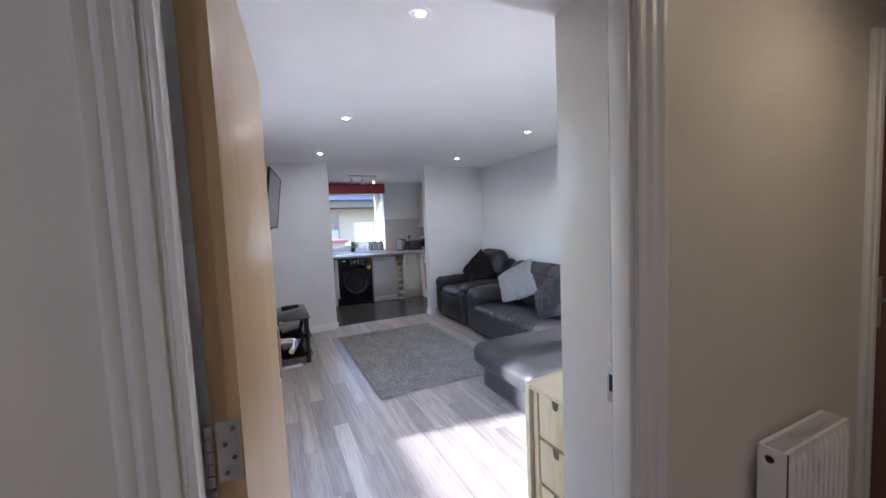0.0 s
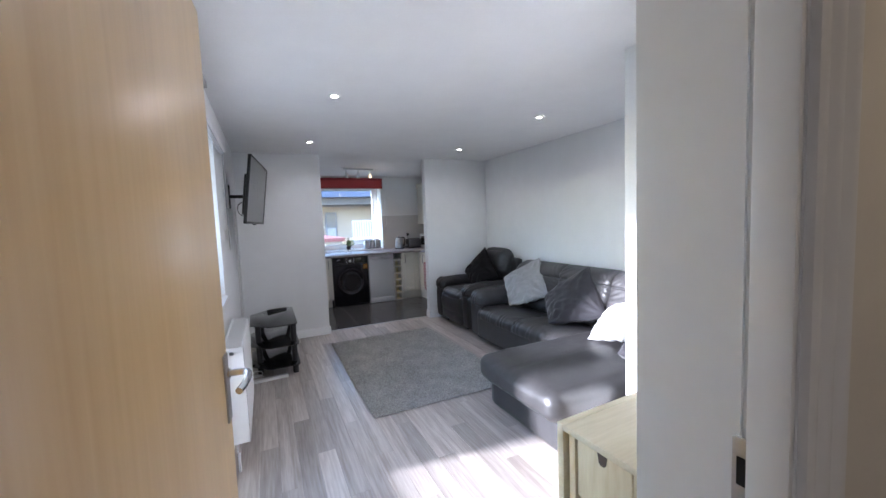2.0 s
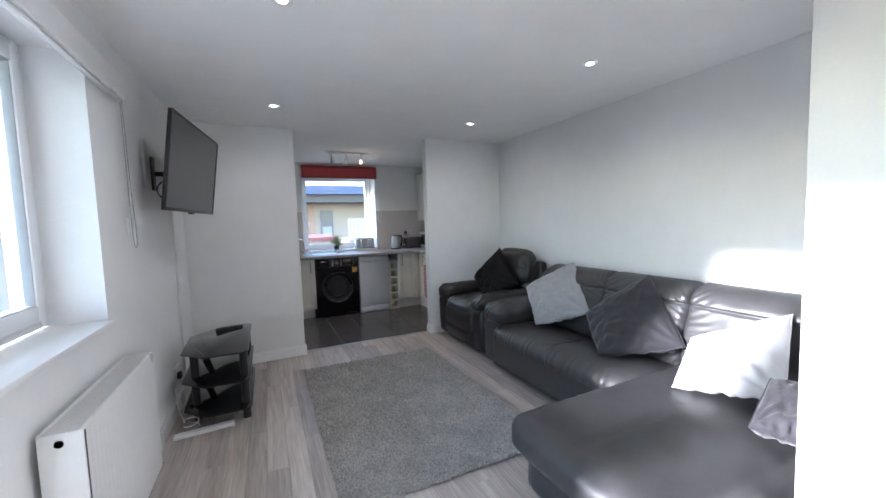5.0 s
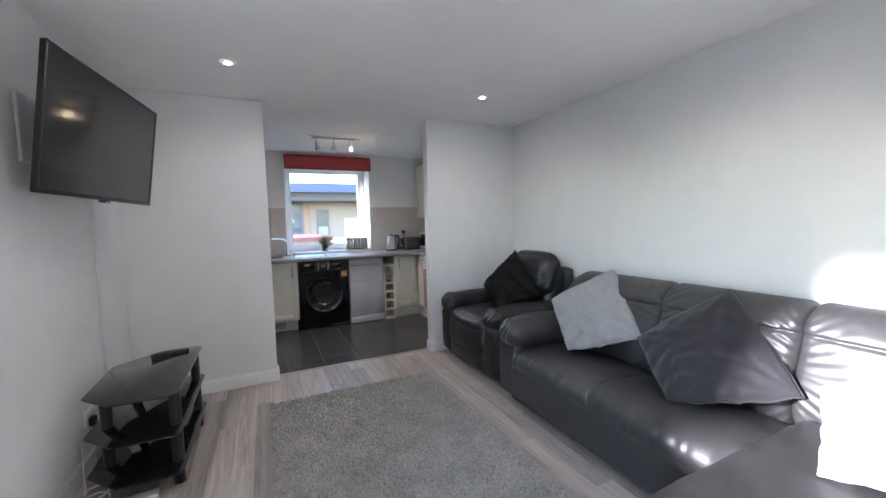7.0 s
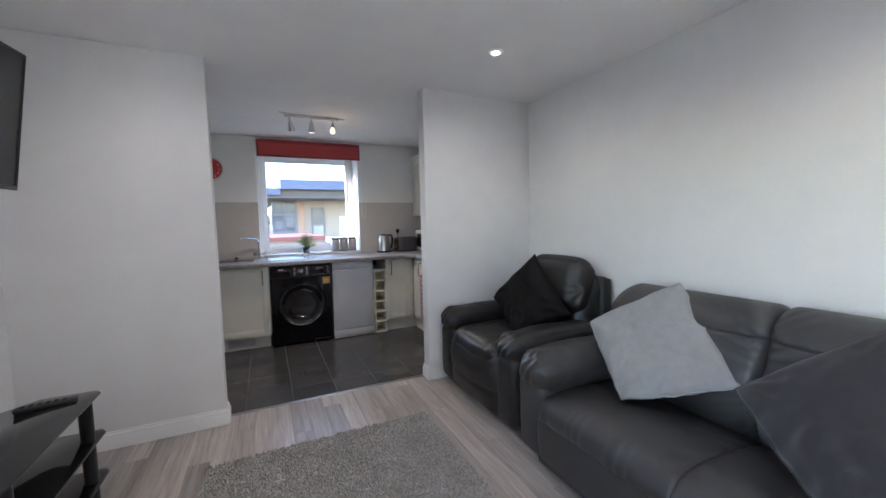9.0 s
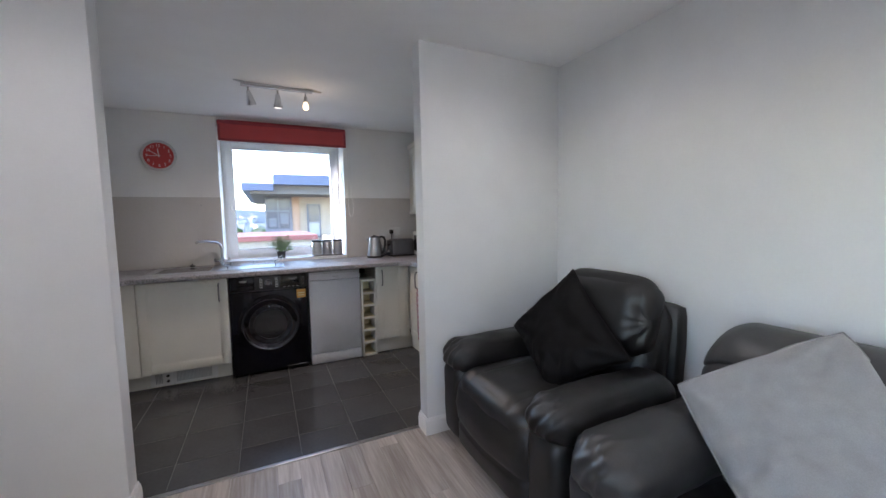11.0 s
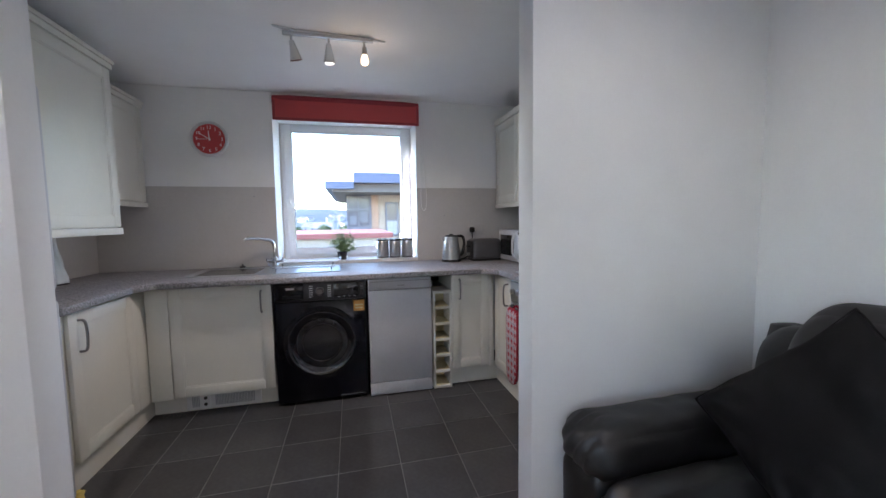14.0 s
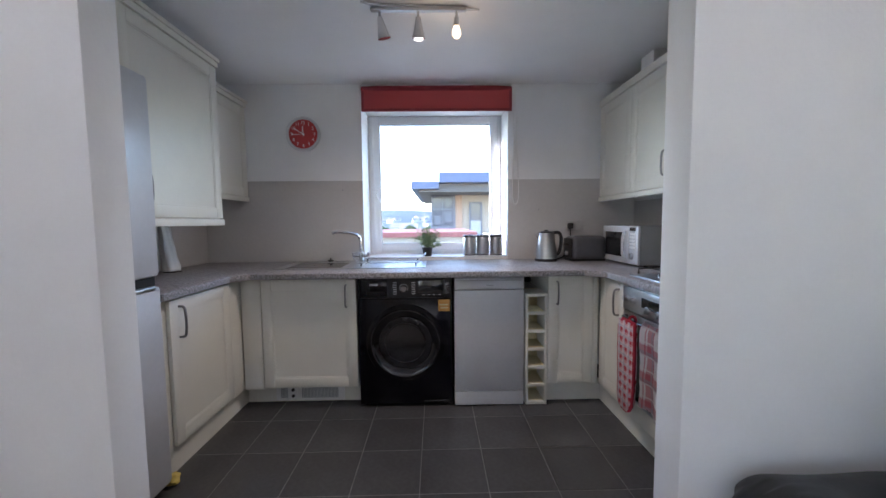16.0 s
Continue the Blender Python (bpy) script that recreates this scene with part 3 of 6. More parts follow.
part("window_sill", box(-0.29, 2.605, 0.917, -0.062, 3.468, 0.94, 0.005), M_TRIM, lw)
# glazed balcony door beside the window
bd = thing("door_3", "white plastic glazed balcony door with pull handle", "door", (-0.31, 2.1, 0), kind="structure")
part("door_frame", boxes((-0.355, 1.5, 0, -0.285, 1.54, 2.1), (-0.355, 2.64, 0, -0.285, 2.68, 2.1), (-0.355, 1.54, 2.06, -0.285, 2.64, 2.1), (-0.355, 1.54, 0, -0.285, 2.64, 0.03), bevel=0.003), M_UPVC, bd)
part("leaf", boxes((-0.335, 1.545, 0.035, -0.267, 1.625, 2.055), (-0.335, 2.56, 0.035, -0.267, 2.636, 2.055), (-0.335, 1.625, 1.985, -0.267, 2.56, 2.055), (-0.335, 1.625, 0.035, -0.267, 2.56, 0.3), bevel=0.004), M_UPVC, bd)
pane = part("pane", box(-0.305, 1.625, 0.3, -0.299, 2.56, 1.985), M_GLASS, bd, smooth=None)
pane.visible_shadow = False
hp = part("handle_plate", box(-0.267, 2.585, 1.15, -0.26, 2.612, 1.36, 0.003), M_CHROME, bd, "brushed metal handle plate")
part("lever", tube([(-0.263, 2.598, 1.325), (-0.22, 2.598, 1.325), (-0.212, 2.58, 1.325), (-0.212, 2.49, 1.325)], 0.009), M_CHROME, hp)
part("key_knob", lathe([(0.012, 0), (0.012, 0.02), (0.017, 0.024), (0.017, 0.04), (0.01, 0.044)], (-0.26, 2.598, 1.2), "x", 16), M_CHROME, hp)


# ---- living room things ----


def downlight(x, y, group="recessed ceiling downlights", watts=0.95, tone=(1, 0.96, 0.9), spread=165):
    d = thing("downlight", "lit recessed white round ceiling downlight", "downlight", (x, y, CEIL), group=group)
    part("bezel", lathe([(0.036, -0.001), (0.046, -0.001), (0.046, -0.004), (0.04, -0.006), (0.036, -0.004)], (0, 0, 0)), M_TRIM, d, local=True)
    part("lens", lathe([(0.034, 0.0), (0.034, -0.003), (0.02, -0.004)], (0, 0, 0)), M_GLOW, d, "glowing lens", local=True)
    l = lamp("downlight_beam", "SPOT", watts, look((x, y, CEIL - 0.012), (x, y, 0)), tone, 0.03)
    l.data.spot_size, l.data.spot_blend = radians(spread), 0.8
    l.parent = d
    l.matrix_parent_inverse = d.matrix_basis.inverted()
    return d


for x, y in ((0.7, 1.52), (0.7, 3.125), (2.495, 3.13), (0.695, 4.675), (2.5, 4.672)):
    downlight(x, y)
downlight(1.5, 0.1, watts=1.3, tone=(1, 0.78, 0.48), spread=172)
# Unseen neutral downlight, added to brighten the left side of the hall.
downlight(-0.6, -0.5, watts=1.9, tone=(0.98, 0.98, 0.97), spread=165)


# corner sofa
def gathered(bm):
    """Draws the front end of an arm pad into short pleats."""
    x0 = min(v.co.x for v in bm.verts)
    for v in bm.verts:
        near = v.co.x - x0
        v.co.z += 0.004 * math.exp(-((near - 0.07) / 0.05) ** 2) * math.sin(v.co.y * 110 + 6 * noise.noise(v.co * 14))
        v.co.x += 0.004 * math.exp(-(near / 0.06) ** 2) * math.sin(v.co.y * 120 + v.co.z * 60 + 3 * noise.noise(v.co * 9))
    return bm


def rounded_line(points, steps=6):
    """A closed smooth line through control points."""
    out, n = [], len(points)
    for i in range(n):
        p0, p1, p2, p3 = [np.array(points[(i + k) % n], float) for k in (-1, 0, 1, 2)]
        for k in range(steps):
            t = k / steps
            out.append(0.5 * (2 * p1 + (p2 - p0) * t + (2 * p0 - 5 * p1 + 4 * p2 - p3) * t * t + (3 * p1 - p0 - 3 * p2 + p3) * t ** 3))
    return np.array(out)


def sewn(profile, y0, y1, end=0.06, steps=6, count=48):
    """A long upholstered piece: one cross-section in x and z drawn along y, its ends rounded over."""
    ring = rounded_line(profile, steps)
    tangent = np.roll(ring, -1, 0) - np.roll(ring, 1, 0)
    normal = np.stack([tangent[:, 1], -tangent[:, 0]], 1)
    normal /= np.linalg.norm(normal, axis=1)[:, None] + 1e-9
    area = np.sum(ring[:, 0] * np.roll(ring[:, 1], -1) - np.roll(ring[:, 0], -1) * ring[:, 1])
    normal *= -1 if area > 0 else 1
    stops = [y0 + end * (1 - math.cos(math.pi / 2 * k / 7)) for k in range(8)]
    stops += [y0 + end + (y1 - y0 - 2 * end) * k / count for k in range(1, count)]
    stops += [y1 - end * (1 - math.cos(math.pi / 2 * k / 7)) for k in range(7, -1, -1)]
    bm = bmesh.new()
    rows = []
    for y in stops:
        d = min(y - y0, y1 - y, end)
        inset = end - math.sqrt(max(0.0, end * end - (end - d) ** 2))
        line = ring + normal * inset
        rows.append([bm.verts.new((p[0], y, p[1])) for p in line])
    m = len(ring)
    for a, b in zip(rows, rows[1:]):
        for k in range(m):
            bm.faces.new((a[k], a[(k + 1) % m], b[(k + 1) % m], b[k]))
    bm.faces.new(rows[0][::-1])
    bm.faces.new(rows[-1])
    bmesh.ops.recalc_face_normals(bm, faces=bm.faces)
    return bm


sofa = thing("corner_sofa", "dark grey leather corner sofa with chaise and stitched back cushions", "sofa", (2.6, 3.0, 0))
part("base", sewn([(2.41, 0.035), (2.375, 0.06), (2.362, 0.18), (2.37, 0.29), (2.44, 0.32), (2.9, 0.32), (3.22, 0.31), (3.27, 0.2), (3.22, 0.04), (2.8, 0.03)], 2.6, 4.14, 0.02), M_SOFA, sofa, smooth=180)
for k, (y0, y1) in enumerate(((2.66, 3.447), (3.437, 4.13))):
    seat = sewn([(2.41, 0.22), (2.37, 0.25), (2.355, 0.295), (2.371, 0.345), (2.42, 0.38), (2.53, 0.394), (2.72, 0.384), (2.9, 0.352), (2.99, 0.31), (2.95, 0.25), (2.7, 0.245)], y0, y1, 0.022, 8, 130)
    for v in seat.verts:
        x, y, z = v.co
        mid = 1 - (2 * (y - y0) / (y1 - y0) - 1) ** 2
        if z > 0.3:
            v.co.z += 0.012 * mid * min(1, (x - 2.355) / 0.15)
        roll = math.exp(-((x - 2.375) / 0.05) ** 2)
        fold = math.sin(y * 88 + 5 * noise.noise(Vector((y * 9, z * 4, k)))) * (0.45 + 0.55 * noise.noise(Vector((y * 5, 3, k))))
        v.co.x -= 0.0035 * roll * fold
        v.co.z += 0.003 * roll * fold
        near = min(y - y0, y1 - y)
        if z > 0.3 and near < 0.16:
            v.co.z += 0.003 * (1 - near / 0.16) * math.sin(x * 60 + near * 40 + 2 * k)
        v.co += 0.004 * Vector((0, 0, noise.noise(Vector((x * 7, y * 7, k)))))
    part("seat_cushion", seat, M_SOFA, sofa, smooth=180)
part("chaise_base", soft((2.3, 2.36, 0.155), (1.3, 0.78, 0.26), 0.04, (0, 0.0, 0), 12, 0.004), M_SOFA, sofa, smooth=180)
top = soft((2.26, 2.36, 0.325), (1.4, 0.83, 0.19), 0.075, (0.012, 0.01, 0.014), 34, 0.006, 6, 3)
for v in top.verts:
    edge = math.exp(-((v.co.x - 1.58) / 0.06) ** 2) + math.exp(-((v.co.y - 2.75) / 0.04) ** 2)
    v.co.z += 0.0025 * min(1, edge) * math.sin(v.co.y * 70 + v.co.x * 55 + 4 * noise.noise(v.co * 8))
    v.co.z -= 0.005 * math.exp(-((v.co.y - 2.4) / 0.007) ** 2) * (v.co.z > 0.36)
part("chaise_cushion", top, M_SOFA, sofa, smooth=180)
BACK = [(3.0, 0.31), (2.935, 0.335), (2.9, 0.4), (2.893, 0.49), (2.915, 0.59), (2.95, 0.68), (2.968, 0.74), (2.98, 0.8), (3.03, 0.855), (3.11, 0.885), (3.18, 0.878), (3.24, 0.83), (3.272, 0.72), (3.28, 0.52), (3.24, 0.33), (3.12, 0.3)]
for k, (y0, y1) in enumerate(((1.93, 2.799), (2.791, 3.459), (3.451, 4.24))):
    cushion = sewn(BACK, y0, y1, 0.045, 10, 110)
    for v in cushion.verts:
        x, y, z = v.co
        side = 1 if y - y0 < y1 - y else -1
        near = min(y - y0, y1 - y)
        front = x < 3.12
        if front:
            v.co.x -= 0.03 * (1 - (2 * (y - y0) / (y1 - y0) - 1) ** 4) * math.sin(math.pi * min(1, max(0, (z - 0.3) / 0.57)))
        if front and near < 0.36 and 2.2 < y < 4.0:
            fan = (z - 0.6) / (0.3 + 1.5 * near)
            depth = math.exp(-((near - 0.07) / 0.11) ** 2) * (0.6 + 0.6 * noise.noise(Vector((z * 9, k, side))))
            v.co.x += 0.0042 * depth * math.sin(56 * fan + 2.5 * k + 1.2 * side + 2.4 * noise.noise(v.co * 6))
        if front:
            v.co.x += 0.013 * math.exp(-((z - 0.757) / 0.007) ** 2)
            v.co.x += 0.005 * noise.noise(Vector((y * 6, z * 6, k)))
        if y > 4.12 and z > 0.5:
            v.co.z -= min(1, (z - 0.5) / 0.35) * 0.07 * ((y - 4.12) / 0.12) ** 2
    part("back_cushion", cushion, M_SOFA, sofa, smooth=180)
part("back_frame", soft((3.2, 3.07, 0.4), (0.2, 2.28, 0.72), 0.07, cuts=12, wave=0.004), M_SOFA, sofa, smooth=180)
arm = part("armrest", soft((2.82, 4.215, 0.235), (0.88, 0.225, 0.41), 0.05, (0.006, 0.0, 0), 16, 0.005, 7, 2), M_SOFA, sofa, smooth=180)
part("arm_pad", gathered(soft((2.81, 4.2, 0.475), (0.89, 0.27, 0.215), 0.1, (0.012, 0, 0.012), 44, 0.009, 9, 4)), M_SOFA, arm, smooth=180)
for x, y in ((1.72, 2.06), (1.72, 2.66), (2.46, 4.2), (3.15, 4.2), (3.15, 2.1)):
    part("foot", rod((x, y, 0), (x, y, 0.035), 0.022, 12), M_BPLAST, sofa)

# recliner armchair
chair = thing("recliner_armchair", "black leather recliner armchair with padded arms", "armchair", (2.85, 4.88, 0))
part("base", soft((2.86, 4.87, 0.2), (0.8, 0.66, 0.34), 0.05, cuts=10, wave=0.004), M_LEATHER, chair, smooth=180)
panel = soft((2.455, 4.87, 0.235), (0.13, 0.62, 0.38), 0.05, (0.03, 0, 0), 24, 0.005, 7)
for v in panel.verts:
    v.co.x -= 0.008 * math.exp(-((v.co.z - 0.3) / 0.05) ** 2) - 0.012 * math.exp(-((v.co.z - 0.2) / 0.012) ** 2)
part("footrest_panel", panel, M_LEATHER, chair, smooth=180)
seat = soft((2.7, 4.87, 0.405), (0.6, 0.58, 0.17), 0.075, (0.02, 0, 0.02), 30, 0.007, 8)
for v in seat.verts:
    v.co.z -= 0.012 * math.exp(-((v.co.y - 5.04) / 0.012) ** 2) * (v.co.z > 0.42)
    v.co.z -= 0.012 * math.exp(-((v.co.y - 4.7) / 0.012) ** 2) * (v.co.z > 0.42)
part("seat_cushion", seat, M_LEATHER, chair, smooth=180)
part("backrest", soft((3.13, 4.87, 0.56), (0.2, 0.76, 0.64), 0.1, (0.03, 0, 0.02), 18, 0.008, 8, 1, Matrix.Rotation(radians(11), 4, "Y")), M_LEATHER, chair, smooth=180)
head = soft((3.1, 4.815, 0.8), (0.2, 0.61, 0.38), 0.1, (0.045, 0.012, 0.022), 50, 0.006, 8, 6, Matrix.Rotation(radians(12), 4, "Y"))
for v in head.verts:
    away = v.co.y - 4.505
    turn = math.atan2(v.co.z - 0.8, max(away, 0.01))
    v.co.x += 0.005 * math.exp(-((away - 0.03) / 0.05) ** 2) * math.sin(turn * 9 + 3 * noise.noise(v.co * 7))
    v.co.z -= 0.1 * max(0, (v.co.y - 4.98) / 0.14) ** 2 * (v.co.z > 0.8)
part("head_cushion", head, M_LEATHER, chair, smooth=180)
part("back_shell", soft((3.235, 4.88, 0.47), (0.1, 0.82, 0.8), 0.04, cuts=12, wave=0.005, m=Matrix.Rotation(radians(3), 4, "Y")), M_LEATHER, chair, smooth=180)
for y, k in ((4.475, 1), (5.262, 2)):
    a = part("armrest", soft((2.82, y, 0.255), (0.84, 0.215, 0.44), 0.06, (0.012, 0.0, 0), 16, 0.006, 7, k), M_LEATHER, chair, smooth=180)
    part("arm_pad", gathered(soft((2.74, y, 0.51), (0.7, 0.235, 0.17), 0.08, (0.015, 0, 0.016), 40, 0.008, 10, 3 * k)), M_LEATHER, a, smooth=180)
for x in (2.5, 3.2):
    for y in (4.6, 5.16):
        part("foot", rod((x, y, 0), (x, y, 0.035), 0.025, 12), M_BPLAST, chair)


def scatter_cushion(label, corners, material, thick=0.16, seed=0.0, wrinkle=0.012, bow=0.012):
    """A square cushion held by its four corners (left, top, right, bottom): thin at its seam, full in the middle, creased."""
    n = 44
    left, top, right, bottom = [Vector(c) for c in corners]
    middle = (left + top + right + bottom) / 4
    face = (top - bottom).cross(right - left).normalized()
    face = -face if face.x > 0 else face
    bm = bmesh.new()
    faces = []
    for s in (1, -1):
        g = {}
        for i in range(n + 1):
            for j in range(n + 1):
                u, v = 2 * i / n - 1, 2 * j / n - 1
                if s == -1 and (abs(u) == 1 or abs(v) == 1):
                    g[i, j] = faces[0][i, j]
                    continue
                pull = 1 + bow * ((1 - u * u) * abs(v) ** 3 + (1 - v * v) * abs(u) ** 3)
                h = thick / 2 * ((1 - u ** 4) * (1 - v ** 4)) ** 0.55 + 0.003
                q = Vector((u * 2.1 + seed, v * 2.1, s * 3 + seed))
                h += wrinkle * (noise.noise(q * 1.3) + 0.6 * abs(noise.noise(q * 1.9)) - 0.25 * abs(noise.noise(q * 3.1))) * min(1, 3 * (1 - max(abs(u), abs(v))) + 0.1)
                for cu, cv, k in ((1, 1, 0), (1, -1, 1), (-1, 1, 2), (-1, -1, 3)):
                    away = math.hypot(u - cu, v - cv)
                    turn = math.atan2(v - cv, u - cu)
                    h += wrinkle * 0.55 * math.sin(turn * 13 + seed * (k + 1) + 2 * away) * math.exp(-((away - 0.55) / 0.4) ** 2) * (0.4 + 0.6 * math.sin(seed * 1.7 + k * 2) ** 2)
                low = max(0.0, -(u + v) / 2)
                h += wrinkle * 1.1 * low * math.sin(13 * (u - v) + 4 * noise.noise(q) + seed) * math.exp(-((low - 0.45) / 0.3) ** 2)
                fold = 0.02 * noise.noise(Vector((u * 3 + seed, v * 3, 8)))
                a, b = (u * pull + fold + 1) / 2, (v * pull - fold + 1) / 2
                spot = bottom * (1 - a) * (1 - b) + right * a * (1 - b) + left * (1 - a) * b + top * a * b
                g[i, j] = bm.verts.new(spot + face * (s * h + 0.012 * noise.noise(Vector((u * 1.5, v * 1.5, seed)))) - middle)
        for i in range(n):
            for j in range(n):
                f = (g[i, j], g[i + 1, j], g[i + 1, j + 1], g[i, j + 1])
                bm.faces.new(f if s == 1 else f[::-1])
        faces.append(g)
    bmesh.ops.recalc_face_normals(bm, faces=bm.faces)
    rim = [faces[0][i, 0].co.copy() for i in range(n)] + [faces[0][n, j].co.copy() for j in range(n)] + [faces[0][n - i, n].co.copy() for i in range(n)] + [faces[0][0, n - j].co.copy() for j in range(n + 1)]
    c = thing("scatter_cushion", label, "cushion", middle.to_tuple(), group="scatter cushions")
    cover = part("cover", bm, material, c, smooth=180, local=True)
    part("seam", tube(rim, 0.0035, 6, rounds=0), material, cover, local=True, smooth=180)
    return c


scatter_cushion("black velvet scatter cushion on the armchair", ((2.8, 5.19, 0.655), (2.97, 4.895, 1.015), (2.93, 4.49, 0.655), (2.68, 4.755, 0.465)), M_CUSH_BLACK, 0.15, 2.0, 0.014, -0.05)
scatter_cushion("pale grey cotton scatter cushion against the sofa back", ((2.81, 4.21, 0.68), (3.08, 3.88, 0.925), (2.89, 3.5, 0.565), (2.63, 3.85, 0.42)), M_CUSH_LIGHT, 0.12, 5.0, 0.02, 0.03)
scatter_cushion("charcoal velvet scatter cushion leaning on the sofa back", ((2.83, 3.49, 0.57), (3.06, 3.115, 0.9), (2.86, 2.73, 0.515), (2.55, 3.11, 0.405)), M_CUSH_DARK, 0.14, 9.0, 0.017, 0.02)
scatter_cushion("white cotton scatter cushion on the chaise", ((2.8, 2.66, 0.6), (2.96, 2.26, 0.8), (2.57, 2.12, 0.5), (2.43, 2.53, 0.44)), M_CUSH_WHITE, 0.1, 13.0, 0.022, -0.03)
scatter_cushion("small grey satin cushion at the end of the chaise", ((2.24, 2.1, 0.49), (2.46, 2.13, 0.63), (2.6, 1.97, 0.58), (2.3, 1.95, 0.47)), M_CUSH_DARK, 0.12, 17.0, 0.014)

# shaggy rug
rug = thing("rug", "grey shaggy pile rug on the floor", "rug", (1.44, 3.95, 0))
bm = box(0.83, 3.0, 0.0, 2.05, 4.9, 0.014, 0.004)
part("backing", bm, M_RUG, rug)
rng = np.random.default_rng(4)
COUNT = 34000
bx, by = rng.uniform(0.82, 2.06, COUNT), rng.uniform(2.99, 4.91, COUNT)
verts, faces = np.zeros((COUNT * 4, 3)), []
ang, lean, tall = rng.uniform(0, 6.283, COUNT), rng.uniform(0.004, 0.015, COUNT), rng.uniform(0.018, 0.03, COUNT)
tall = tall + np.array([0.005 * noise.noise(Vector((14 * a, 14 * b, 0))) for a, b in zip(bx, by)])
for k in range(3):
    a = ang + k * 2.094
    verts[k::4, 0], verts[k::4, 1], verts[k::4, 2] = bx + 0.008 * np.cos(a), by + 0.008 * np.sin(a), 0.012
verts[3::4, 0], verts[3::4, 1], verts[3::4, 2] = bx + lean * np.cos(ang * 3), by + lean * np.sin(ang * 3), tall
base_i = np.arange(COUNT) * 4
faces = np.concatenate([np.stack([base_i, base_i + 1, base_i + 3], 1), np.stack([base_i + 1, base_i + 2, base_i + 3], 1), np.stack([base_i + 2, base_i, base_i + 3], 1)])
me = bpy.data.meshes.new("shaggy_wool")
me.from_pydata((verts - np.array((1.44, 3.95, 0))).tolist(), [], faces.tolist())
me.materials.append(M_RUG)
pile = new("shaggy_wool", me)
pile.parent = rug
tagged(pile, "loose grey wool tufts", kind="stuff")

# television on a wall arm
tv = thing("television", "black flat screen television on a swing arm, switched off", "television", pose(0.152, 4.465, 1.74, 0, 7.5, -7.2))
part("casing", box(-0.01, -0.505, -0.292, 0.012, 0.49, 0.292, 0.004), M_BPLAST, tv, local=True)
part("back_bulge", box(-0.05, -0.38, -0.22, -0.01, 0.36, 0.14, 0.012), M_BPLAST, tv, local=True)
part("screen", box(0.012, -0.502, -0.272, 0.0135, 0.486, 0.282), M_SCREEN, tv, "dark glossy screen", local=True)
part("bezel", boxes((0.012, -0.515, -0.292, 0.017, 0.5, -0.272), (0.012, -0.515, 0.281, 0.017, 0.5, 0.292), (0.012, -0.515, -0.272, 0.017, -0.503, 0.281), (0.012, 0.488, -0.272, 0.017, 0.5, 0.281), bevel=0.001), M_BPLAST, tv, local=True)
part("sensor", box(-0.01, -0.03, -0.304, 0.015, 0.03, -0.291, 0.003), M_BPLAST, tv, local=True)
part("sensor_light", box(0.0152, -0.008, -0.302, 0.0158, 0.008, -0.297), M_WHITEP, tv, local=True)
mount = thing("tv_wall_mount", "black steel swing arm bolted to the wall", "wall mount", (-0.085, 4.45, 1.71))
part("wall_plate", box(-0.085, 4.41, 1.6, -0.07, 4.47, 1.82, 0.003), M_BPLAST, mount)
part("arm", boxes((-0.07, 4.425, 1.695, 0.075, 4.455, 1.725), bevel=0.003), M_BPLAST, mount)
part("tilt_bracket", boxes((0.066, 4.25, 1.66, 0.084, 4.63, 1.68), (0.066, 4.41, 1.6, 0.084, 4.47, 1.8), bevel=0.002), M_BPLAST, mount)
cable = thing("tv_cable", "black cable loop behind the television", "cable", (0.03, 4.2, 1.5))
part("cord", tube([(0.06, 4.25, 1.66), (0.0, 4.15, 1.62), (0.0, 4.12, 1.54), (0.07, 4.2, 1.5)], 0.004, 8), M_BPLAST, cable, smooth=180)
plate = thing("cover_plate", "white plastic cable cover plate on the wall", "cover plate", (-0.085, 4.25, 1.7))
part("plate", box(-0.085, 4.225, 1.6, -0.072, 4.3, 1.9, 0.004), M_WHITEP, plate)
trunk = thing("cable_trunking", "white plastic cable trunking below the television", "trunking", (-0.085, 4.92, 0.8))
part("duct", box(-0.085, 4.905, 0.1, -0.068, 4.935, 1.6, 0.004), M_WHITEP, trunk)
sw = thing("wall_switch", "white plastic wall switch below the blind chain", "switch", (-0.085, 3.87, 1.36))
part("plate", box(-0.085, 3.83, 1.32, -0.076, 3.915, 1.405, 0.003), M_WHITEP, sw)
part("rocker", box(-0.076, 3.865, 1.345, -0.071, 3.88, 1.38, 0.002), M_WHITEP, sw)

# blind cassette over the window recess, with its chain
blind = thing("roller_blind", "white rolled-up blind cassette above the window", "blind", (-0.05, 2.4, 2.0))
part("cassette", box(-0.085, 1.45, 2.005, -0.03, 3.8, 2.115, 0.008), M_TRIM, blind)
part("bottom_bar", box(-0.07, 1.47, 1.99, -0.045, 3.79, 2.004, 0.004), M_UPVC, blind)
part("chain", tube([(-0.06, 3.815, 2.05), (-0.06, 3.82, 1.6), (-0.06, 3.83, 1.28), (-0.06, 3.87, 1.23), (-0.06, 3.905, 1.29), (-0.06, 3.86, 1.6), (-0.06, 3.84, 2.05)], 0.0025, 6, rounds=3), M_VENT, blind, "thin bead chain", smooth=180)
rail = thing("curtain_rail", "short white curtain rail with a grey slot", "curtain rail", (0, 2.3, 2.2))
part("track", box(-0.085, 1.75, 2.18, -0.03, 2.85, 2.215, 0.004), M_UPVC, rail)
